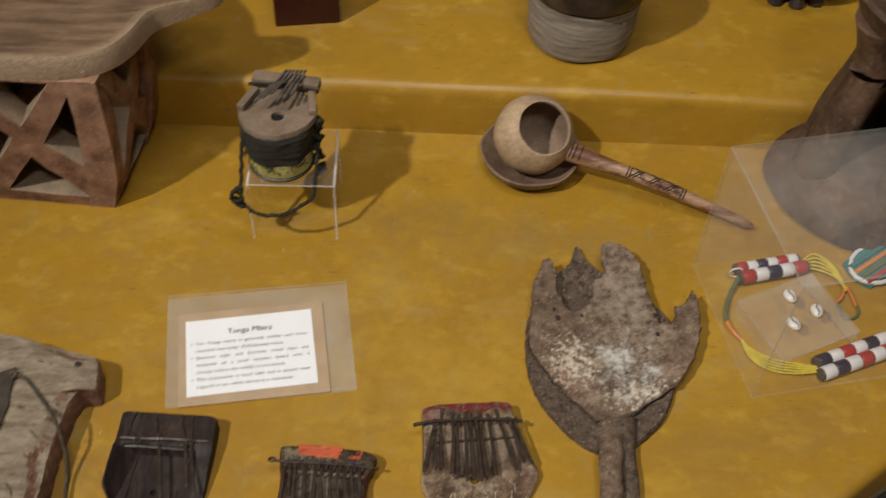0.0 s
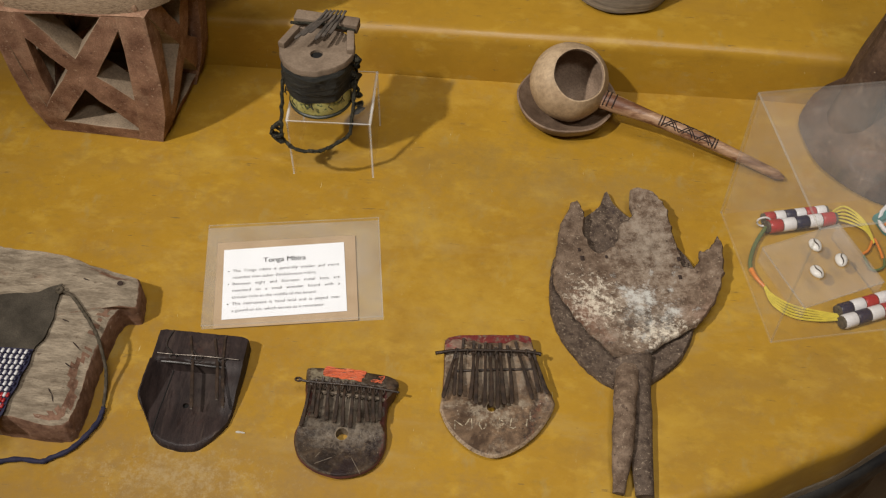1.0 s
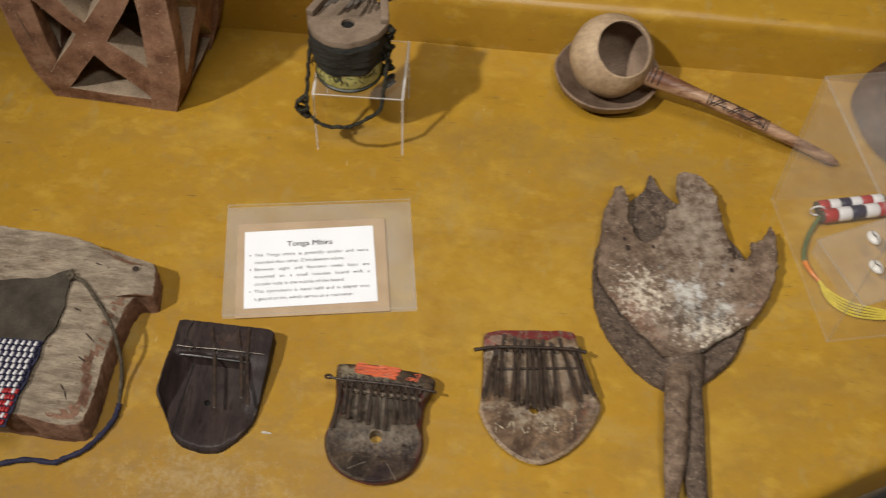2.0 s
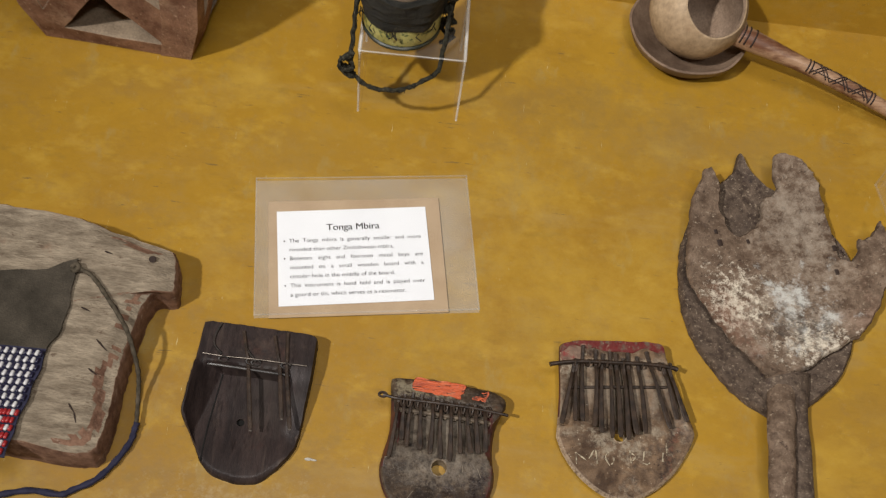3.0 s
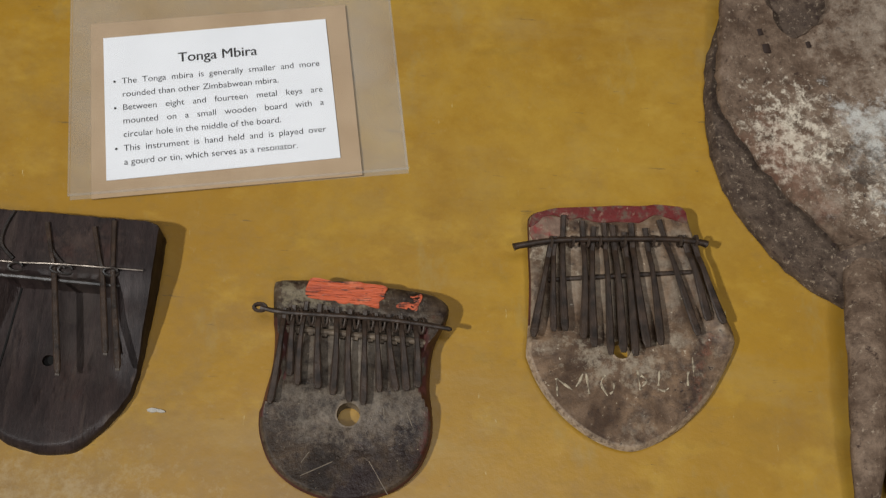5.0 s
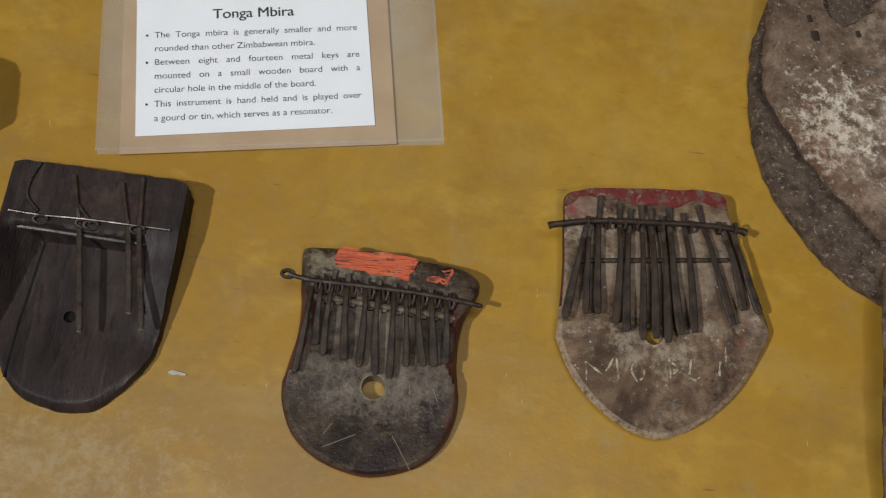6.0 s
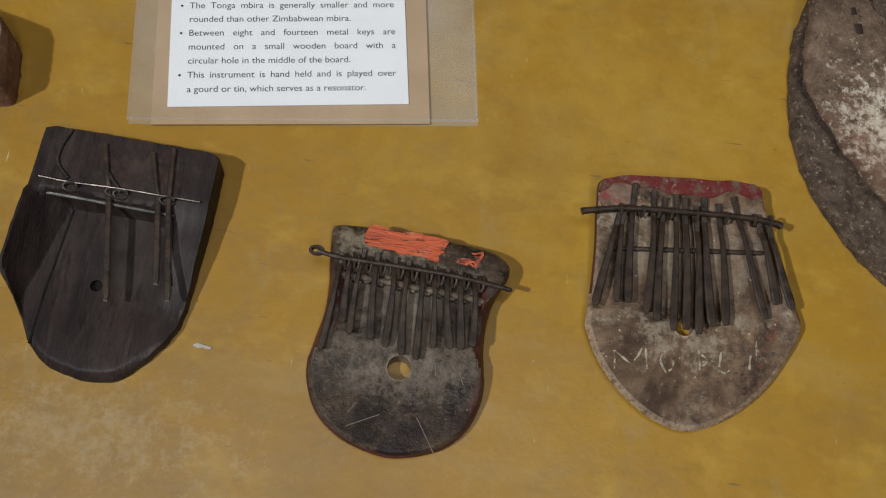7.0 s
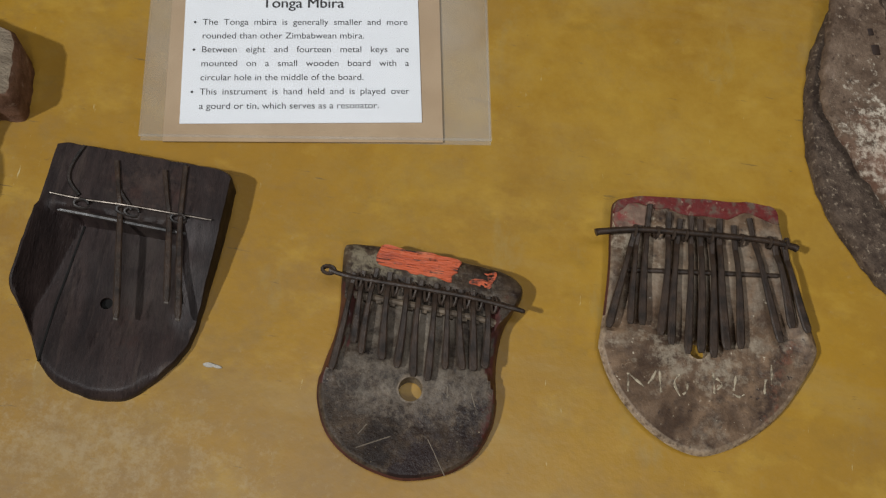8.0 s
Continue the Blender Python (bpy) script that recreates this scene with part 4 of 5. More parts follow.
# ---- two old wooden ladles, one broken ----
def big_spoons():
    low = thing("wooden_spoon", (0.23, 0.85, 0), "dark crusted flat wooden spoon lying under another", "spoon", "old spoons")
    pts = [(0.2178, 1.0464), (0.2087, 1.0203), (0.1898, 1.0013), (0.1704, 0.9757), (0.1547, 0.9407), (0.1486, 0.9073), (0.1491, 0.8675), (0.1558, 0.8370), (0.1740, 0.8044), (0.1949, 0.7802), (0.2185, 0.7638), (0.2363, 0.7598), (0.2519, 0.7690), (0.2741, 0.7844), (0.2941, 0.8071),
           (0.3059, 0.8300), (0.3138, 0.8569), (0.3234, 0.8926), (0.3172, 0.9329), (0.2940, 0.9738), (0.2686, 0.9942), (0.2455, 1.0053), (0.2260, 1.0267)]
    part("blade", relief(spline(pts, 5), (0.23, 0.885), lambda x, y, s: 0.005 + 0.006 * s ** 3 + 0.0008 * noise.noise((x * 70, y * 70, 2)), lambda x, y: 0.001, 0.004, 9, rough=0.0022), SPOON_UNDER, low)
    hp = spline([(0.2350, 0.795, 0.009), (0.2402, 0.7755, 0.0095), (0.2455, 0.7409, 0.0100), (0.2442, 0.7073, 0.0100), (0.2429, 0.6748, 0.0100), (0.2435, 0.6362, 0.0090)], 6, False)
    part("handle", tube(hp, lambda t: 0.0280 - 0.0170 * smooth(0.0, 0.40, t) - 0.0014 * smooth(0.8, 1, t), 14, flat=0.6), SPOON_UNDER, low)
    top = thing("wooden_spoon", (0.24, 0.85, 0), "broken grey-brown wooden spoon with white crust and jagged rim", "spoon", "old spoons")
    pts = [(0.1782, 1.0092), (0.1693, 0.9972), (0.1589, 0.9662), (0.1540, 0.9281), (0.1518, 0.8994), (0.1549, 0.8821), (0.1673, 0.8609), (0.1884, 0.8293), (0.2092, 0.8068), (0.2209, 0.7965), (0.2515, 0.8018), (0.2738, 0.8176), (0.3063, 0.8394), (0.3235, 0.8578), (0.3387, 0.8857),
           (0.3467, 0.9141), (0.3481, 0.9470), (0.3453, 0.9654), (0.3381, 0.9582), (0.3324, 0.9470), (0.3199, 0.9455), (0.3212, 0.9372), (0.3155, 0.9246), (0.3069, 0.9216), (0.3009, 0.9279), (0.3006, 0.9402), (0.2940, 0.9651), (0.2896, 0.9951), (0.2858, 1.0081), (0.2716, 1.0279),
           (0.2550, 1.0342), (0.2453, 1.0301), (0.2431, 1.0146), (0.2441, 0.9926), (0.2309, 0.9814), (0.2273, 0.9589), (0.2163, 0.9465), (0.2029, 0.9382), (0.1942, 0.9511), (0.1874, 0.9678), (0.1891, 0.9852), (0.1848, 1.0025)]

    def h(x, y, s):
        d = math.hypot((x - 0.245) / 0.10, (y - 0.885) / 0.11)
        return 0.0165 + 0.0095 * min(1.3, d) ** 2 + 0.0012 * noise.noise((x * 90, y * 90, 0))
    part("blade", plate(spline(pts, 6), h, lambda x, y: h(x, y, 1) - 0.007, 0.003, 0.004, 0.0026), SPOON_TOP, top)
    hp = spline([(0.2372, 0.8133, 0.0060), (0.2350, 0.7950, 0.0125), (0.2300, 0.7663, 0.0185), (0.2260, 0.7318, 0.0215), (0.2232, 0.6985, 0.0210), (0.2200, 0.6664, 0.0170), (0.2165, 0.6365, 0.0120)], 6, False)
    rough_tube = tube(hp, lambda t: 0.0200 - 0.0072 * smooth(0.0, 0.24, t) - 0.0010 * smooth(0.3, 0.6, t) - 0.0050 * smooth(0.66, 1.0, t), 16, flat=0.68)
    for v in rough_tube.verts:
        v.co += Vector((noise.noise(v.co * 120), noise.noise(v.co * 120 + Vector((7, 0, 0))), noise.noise(v.co * 90))) * 0.0012
    part("handle", rough_tube, SPOON_WOOD, top)
    for x, y, r in ((0.1848, 0.9271, 0.004), (0.1812, 0.9385, 0.0028), (0.2130, 0.9328, 0.0026), (0.2969, 0.9332, 0.0036), (0.3025, 0.9302, 0.0024), (0.2968, 0.9079, 0.0034)):
        # Flat dark marks painted as shade; the blade has no real openings here.
        part("pit_shade", tube([(x, y + r, h(x, y, 0) + 0.0006), (x + 0.001, y - r * 0.6, h(x, y, 0) + 0.0006)], r * 0.6, 8, flat=0.2), BURNT_AND_RECESS, top, "dark mark painted as the shade in a hole")
    return low, top


SPOON_TOP = SPOON_WOOD.copy()
SPOON_TOP.name = "crusted_blade"
patch(SPOON_TOP, (0.31, 0.26, 0.205), (0.025, 0.105, 0.02), 0.10, 70, 0.7, (0.9, 1.1, 3), 0.05)
patch(SPOON_TOP, (0.33, 0.27, 0.21), (0.01, 0.005, 0.02), 0.11, 60, 0.7, (1.2, 0.9, 3))
patch(SPOON_TOP, (0.62, 0.55, 0.44), (-0.045, 0.015, 0.02), 0.065, 150, 0.95, (1, 1.1, 3))
patch(SPOON_TOP, (0.52, 0.51, 0.47), (0.02, 0.015, 0.02), 0.075, 45, 0.85, (0.9, 1, 3))
patch(SPOON_TOP, (0.64, 0.57, 0.46), (0.035, -0.02, 0.02), 0.065, 160, 0.9, (1.3, 0.7, 3))
patch(SPOON_TOP, (0.055, 0.045, 0.038), (0.015, 0.0, 0.02), 0.07, 110, 0.7, (1.2, 0.8, 3))
patch(SPOON_TOP, (0.23, 0.115, 0.075), (-0.055, -0.005, 0.02), 0.07, 50, 0.5, (1, 1, 3), 0.04)
patch(SPOON_TOP, (0.22, 0.12, 0.08), (0.085, -0.01, 0.02), 0.07, 60, 0.5, (0.8, 1.2, 3), 0.04)
for spoon in big_spoons():
    spoon.location.x += 0.0025

# ---- carved animal board with a beaded apron on it ----
def goat_board():
    pts = [(-0.70, 0.915), (-0.60, 0.908), (-0.5045, 0.8909), (-0.4679, 0.8859), (-0.4140, 0.8812), (-0.3710, 0.8720), (-0.3225, 0.8596), (-0.3130, 0.8530), (-0.3083, 0.8405), (-0.3077, 0.8210), (-0.3116, 0.8160), (-0.3240, 0.8148), (-0.3308, 0.8020), (-0.3352, 0.7753), (-0.3374, 0.7499), (-0.3386, 0.7314), (-0.3385, 0.7074), (-0.3398, 0.6830), (-0.3440, 0.6700),
           (-0.3506, 0.6650), (-0.3763, 0.6645), (-0.4088, 0.6680), (-0.50, 0.672), (-0.60, 0.676), (-0.70, 0.70)]
    th = thing("animal_board", (-0.45, 0.78, 0), "thick grey adzed wooden board carved as an animal head", "carving")

    def top(x, y, s):
        worn = smooth(0.86, 0.99, s + 0.07 * noise.noise((x * 28, y * 28, 6))) * smooth(-0.40, -0.36, x)
        return 0.042 - 0.009 * worn + 0.0012 * noise.noise((x * 40, y * 40, 1)) + 0.0009 * noise.noise((x * 60, y * 210, 4))
    board = part("board", relief(spline(pts, 6), (-0.46, 0.775), top, 0.0, 0.003, 34, rough=0.0022), GOAT_WOOD, th)
    paint_faces(board, GOAT_EDGE, lambda c, n: n.z < 0.80 and c.x > -0.42)
    # Thin dark disc on the board, painted as the shade of a hole.
    part("eye_hole_shade", lathe([(0, 0.0004), (0.0030, 0.0004), (0.0034, 0)], (-0.3300, 0.8427, 0.0420), 12), BURNT_AND_RECESS, th, "small dark disc painted as the shade in an eye hole")
    for xa, ya, xb, yb in ((-0.3612, 0.7619, -0.3507, 0.7522), (-0.3708, 0.7032, -0.3650, 0.6960), (-0.3650, 0.6960, -0.3616, 0.6876), (-0.380, 0.790, -0.372, 0.787), (-0.362, 0.735, -0.354, 0.730), (-0.352, 0.795, -0.346, 0.786), (-0.372, 0.846, -0.365, 0.844)):
        part("cut_mark", tube([(lerp(xa, xb, t), lerp(ya, yb, t), top(lerp(xa, xb, t), lerp(ya, yb, t), 0.5) + 0.0002) for t in (0, 0.3, 0.6, 1)], lambda t: 0.0003 + 0.0006 * math.sin(math.pi * min(1.0, t + 0.1)), 5), BURNT_AND_RECESS, th)


goat_board()


def apron():
    th = thing("beaded_apron", (-0.46, 0.74, 0.044), "olive-grey cloth apron with white, navy and red beadwork", "apron")

    def right(y):
        return along([(-0.3915, 0.8247), (-0.3904, 0.7984), (-0.3894, 0.7791), (-0.3926, 0.7598), (-0.3976, 0.7500), (-0.3986, 0.7314), (-0.4019, 0.7042), (-0.4059, 0.6805), (-0.4084, 0.6437)], y)

    def drape(x, y):
        return 0.0455 + 0.0018 * noise.noise((x * 45, y * 22, 2)) + 0.0012 * math.sin((x * 0.8 + y * 0.5) * 150 + 4 * noise.noise((x * 25, y * 25, 0))) * smooth(0.75, 0.80, y)

    def cloth(y0, y1, lift):
        bm = bmesh.new()
        rows = []
        for dz in (lift, lift + 0.0012):
            grid = []
            for j in range(25):
                row = []
                for i in range(21):
                    f = i / 20
                    ytop = y1
                    if y1 > 0.8:
                        ytop = y1 - 0.013 * math.sin(math.pi * min(1, f)) + 0.009 * smooth(0.90, 1.0, f) - 0.006
                    y = lerp(y0, ytop, j / 24)
                    x = lerp(-0.62, right(y) - 0.0007 * math.sin(j * 0.9), f)
                    row.append(bm.verts.new((x, y, drape(x, y) + dz)))
                grid.append(row)
            rows.append(grid)
            for j in range(24):
                for i in range(20):
                    bm.faces.new((grid[j][i], grid[j][i + 1], grid[j + 1][i + 1], grid[j + 1][i]))
        a, b = rows
        for j in range(24):
            bm.faces.new((a[j][20], a[j + 1][20], b[j + 1][20], b[j][20]))
        for i in range(20):
            bm.faces.new((a[0][i], a[0][i + 1], b[0][i + 1], b[0][i]))
            bm.faces.new((a[24][i], a[24][i + 1], b[24][i + 1], b[24][i]))
        return bm
    part("cloth", cloth(0.745, 0.832, 0.0), CANVAS, th, "olive-grey cloth")
    panel = part("bead_panel", cloth(0.652, 0.747, 0.0007), NAVY, th, "navy panel sewn with beads")
    bead_me = {}
    for nm, mt in (("white_bead", WHITE_BEAD), ("red_bead", RED_BEAD), ("navy_bead", NAVY_BEAD)):
        b = bmesh.new()
        tube([(0, -0.0026, 0), (0, -0.0019, 0), (0, 0.0019, 0), (0, 0.0026, 0)], lambda t: 0.0017 if 0.1 < t < 0.9 else 0.0010, 6, bm=b)
        me = bpy.data.meshes.new(nm)
        b.to_mesh(me)
        b.free()
        me.materials.append(mt)
        me.shade_smooth()
        bead_me[nm] = me
    rows = 14
    for r in range(rows):
        y = 0.742 - r * 0.0066
        for c in range(15):
            x = right(y) - 0.006 - c * 0.0062 - 0.0012 * (r % 2)
            white = True
            if r >= 8:
                white = (c + r) % 2 == 0 or (r > 11 and c % 3)
            nm = "white_bead" if white else "red_bead"
            ob = new(nm, bead_me[nm])
            ob.parent = panel
            ob.matrix_basis = pose(x - ORIGIN[th].x, y - ORIGIN[th].y, drape(x, y) + 0.0036 - ORIGIN[th].z, 0, 0, random.uniform(-10, 4) - 14)
            nm2 = "red_bead" if r >= 8 else "navy_bead"
            ob = new(nm2, bead_me[nm2])
            ob.parent = panel
            ob.matrix_basis = pose(x + 0.0031 - ORIGIN[th].x, y - ORIGIN[th].y, drape(x, y) + 0.0030 - ORIGIN[th].z, 0, 0, -14)
    part("cord", tube(spline([(-0.3915, 0.8247, 0.0475), (-0.3772, 0.8194, 0.0455), (-0.3581, 0.7982, 0.045), (-0.3395, 0.7745, 0.0445), (-0.3300, 0.756, 0.035), (-0.3260, 0.743, 0.020), (-0.3245, 0.7270, 0.010), (-0.3222, 0.7058, 0.007), (-0.3225, 0.6990, 0.005)], 6, False), lambda t: 0.0019 + 0.0003 * math.sin(t * 190), 8), CORD, th, "grey-brown tie cord")
    part("cord", tube(spline([(-0.3215, 0.7050, 0.007), (-0.3228, 0.6990, 0.005), (-0.3244, 0.6880, 0.0045), (-0.3337, 0.6697, 0.004), (-0.3460, 0.6542, 0.0035), (-0.3621, 0.6443, 0.0035), (-0.3715, 0.6395, 0.0035), (-0.3956, 0.6408, 0.0035), (-0.4179, 0.6355, 0.0035), (-0.4372, 0.6293, 0.0035), (-0.50, 0.620, 0.0035)], 6, False), lambda t: 0.0027 + 0.0004 * math.sin(t * 90), 8), NAVY, th, "navy tie cord")
    part("cord_knot", tube(spline([(-0.3945, 0.8235, 0.0480), (-0.3915, 0.8275, 0.0490), (-0.3885, 0.8245, 0.0485), (-0.3915, 0.8215, 0.0480)], 5), 0.0022, 8), CORD, th)


apron()

# ---- carved stool ----
def stool():
    th = thing("carved_stool", (-0.42, 1.17, 0), "reddish carved wooden stool with crossed lattice sides", "stool")
    xl, xr, yf, yb, H = -0.503, -0.340, 1.108, 1.246, 0.205

    def wall(p0, p1, q0, q1, t_in):
        """A lattice wall: p are the lower, q the upper ends; four triangular openings round a cross."""
        p0, p1, q0, q1 = (Vector(v) for v in (p0, p1, q0, q1))
        inw = Vector(t_in)

        def at(u, v):
            return (p0.lerp(p1, u)).lerp(q0.lerp(q1, u), v)
        bm = bmesh.new()
        holes = {"b": [(0.20, 0.11), (0.80, 0.09), (0.47, 0.42)], "t": [(0.24, 0.985), (0.72, 0.985), (0.48, 0.67)], "l": [(0.06, 0.965), (0.13, 0.24), (0.40, 0.57)], "r": [(0.85, 0.95), (0.86, 0.32), (0.58, 0.53)]}
        outer = [(0, 0), (1, 0), (1, 1), (0, 1)]
        L = holes
        def prism_face(poly):
            a = [bm.verts.new(at(*q)) for q in poly]
            b = [bm.verts.new(at(*q) + inw) for q in poly]
            bm.faces.new(a)
            bm.faces.new(b[::-1])
        b0, b1, b2 = L["b"]
        t0, t1, t2 = L["t"]
        l0, l1, l2 = L["l"]
        r0, r1, r2 = L["r"]
        for poly in ([(0, 0), (1, 0), b1, b0], [(0, 1), t0, t1, (1, 1)], [(0, 0), l1, l0, (0, 1)], [(1, 0), (1, 1), r0, r1], [(0, 0), b0, l1], [(1, 0), r1, b1], [(0, 1), l0, t0], [(1, 1), t1, r0],
                     [b0, b2, l2, l1], [b1, r1, r2, b2], [l0, l2, t2, t0], [t1, t2, r2, r0], [b2, r2, t2, l2]):
            prism_face(poly)
        for poly in (*holes.values(), outer):
            n = len(poly)
            a = [bm.verts.new(at(*q)) for q in poly]
            b = [bm.verts.new(at(*q) + inw) for q in poly]
            for k in range(n):
                f = bm.faces.new((a[k], a[(k + 1) % n], b[(k + 1) % n], b[k]))
                f.material_index = 0 if poly is outer else 1
        bmesh.ops.remove_doubles(bm, verts=bm.verts, dist=0.0003)
        bmesh.ops.subdivide_edges(bm, edges=bm.edges[:], cuts=3, use_grid_fill=True)
        for v in bm.verts:
            f = 1 + 0.075 * math.sin(math.pi * min(1.0, v.co.z / H)) - 0.07 * smooth(0.030, 0.0, v.co.z)
            v.co.x, v.co.y = -0.42 + (v.co.x + 0.42) * f, 1.177 + (v.co.y - 1.177) * (1 + (f - 1) * 0.5)
            v.co += Vector((noise.noise(v.co * 45), noise.noise(v.co * 45 + Vector((5, 0, 0))), 0.6 * noise.noise(v.co * 45 + Vector((0, 5, 0))) * smooth(0.0, 0.02, v.co.z))) * 0.0022
        side = part("lattice_side", bm, RED_WOOD, th)
        side.data.materials.append(PALE_CUT)
        soft_edge = side.modifiers.new("rounded_edges", "BEVEL")
        soft_edge.width, soft_edge.segments, soft_edge.limit_method, soft_edge.angle_limit = 0.0042, 3, "ANGLE", radians(40)
    fl, fr, bl, br = (xl, yf + 0.004, 0), (xr, yf - 0.009, 0), (xl, yb, 0), (xr + 0.022, yb, 0)
    Fl, Fr, Bl, Br = (xl - 0.012, yf - 0.006, H), (xr + 0.010, yf - 0.006, H), (xl - 0.012, yb, H), (xr + 0.036, yb, H)
    wall(fl, fr, Fl, Fr, (0, 0.034, 0))
    wall(fr, br, Fr, Br, (-0.034, 0, 0))
    wall(bl, fl, Bl, Fl, (0.034, 0, 0))
    wall(br, bl, Br, Bl, (0, -0.034, 0))
    part("base_plate", block((xr - xl - 0.06, yb - yf - 0.06, 0.016), pose((xl + xr) / 2, (yf + yb) / 2, 0.008), 0.003), PALE_CUT, th, "pale cut wooden base")
    part("seat_block", block((xr - xl + 0.004, yb - yf - 0.006, 0.012), pose((xl + xr) / 2, (yf + yb) / 2 - 0.0025, 0.2105), 0.004), RED_WOOD, th)
    seat = [(-0.60, 1.17), (-0.545, 1.126), (-0.49, 1.108), (-0.43, 1.103), (-0.36, 1.105), (-0.318, 1.121), (-0.295, 1.150), (-0.280, 1.186), (-0.262, 1.200), (-0.236, 1.210), (-0.213, 1.222), (-0.205, 1.236), (-0.213, 1.254), (-0.240, 1.258), (-0.272, 1.258), (-0.285, 1.30), (-0.325, 1.35), (-0.39, 1.385), (-0.47, 1.39), (-0.55, 1.36), (-0.61, 1.29), (-0.62, 1.22)]
    part("seat", relief(spline(seat, 5), (-0.43, 1.24), lambda x, y, s: 0.234 - 0.006 * (1 - s * s), lambda x, y: 0.205 + 0.010 * smooth(-0.28, -0.21, x), 0.006, 10), SEAT_WOOD, th, "worn smooth wooden seat with a lug handle")


stool()

# ---- the tin mbira on an acrylic stand ----
def stand():
    th = thing("acrylic_stand", (-0.12, 1.10, 0), "clear acrylic bridge stand", "stand")
    x0, x1, y0, y1, h, t = -0.170, -0.070, 1.057, 1.149, 0.094, 0.003
    for name, size, at in (("side", (t, y1 - y0, h - t), (x0 + t / 2, (y0 + y1) / 2, (h - t) / 2)), ("side", (t, y1 - y0, h - t), (x1 - t / 2, (y0 + y1) / 2, (h - t) / 2)), ("shelf", (x1 - x0, y1 - y0, t), ((x0 + x1) / 2, (y0 + y1) / 2, h - t / 2))):
        part(name, block(size, Matrix.Translation(at), 0.0004), ACRYLIC, th).visible_shadow = False
    e = 0.0028
    for a, b in (((x0, y0, 0.001), (x0, y0, h)), ((x1, y0, 0.001), (x1, y0, h)), ((x0, y0, h), (x1, y0, h)), ((x1, y0, h), (x1, y1, h)), ((x0, y0, h), (x0, y1, h)), ((x1, y1, 0.001), (x1, y1, h)), ((x0, y1, 0.001), (x0, y1, h)), ((x0, y1, h), (x1, y1, h))):
        part("edge", tube([a, b], e * (0.25 if a[2] == b[2] and a[1] == b[1] else 0.42 if a[2] != b[2] else 0.62), 6), ACRYLIC_EDGE, th).visible_shadow = False


stand()


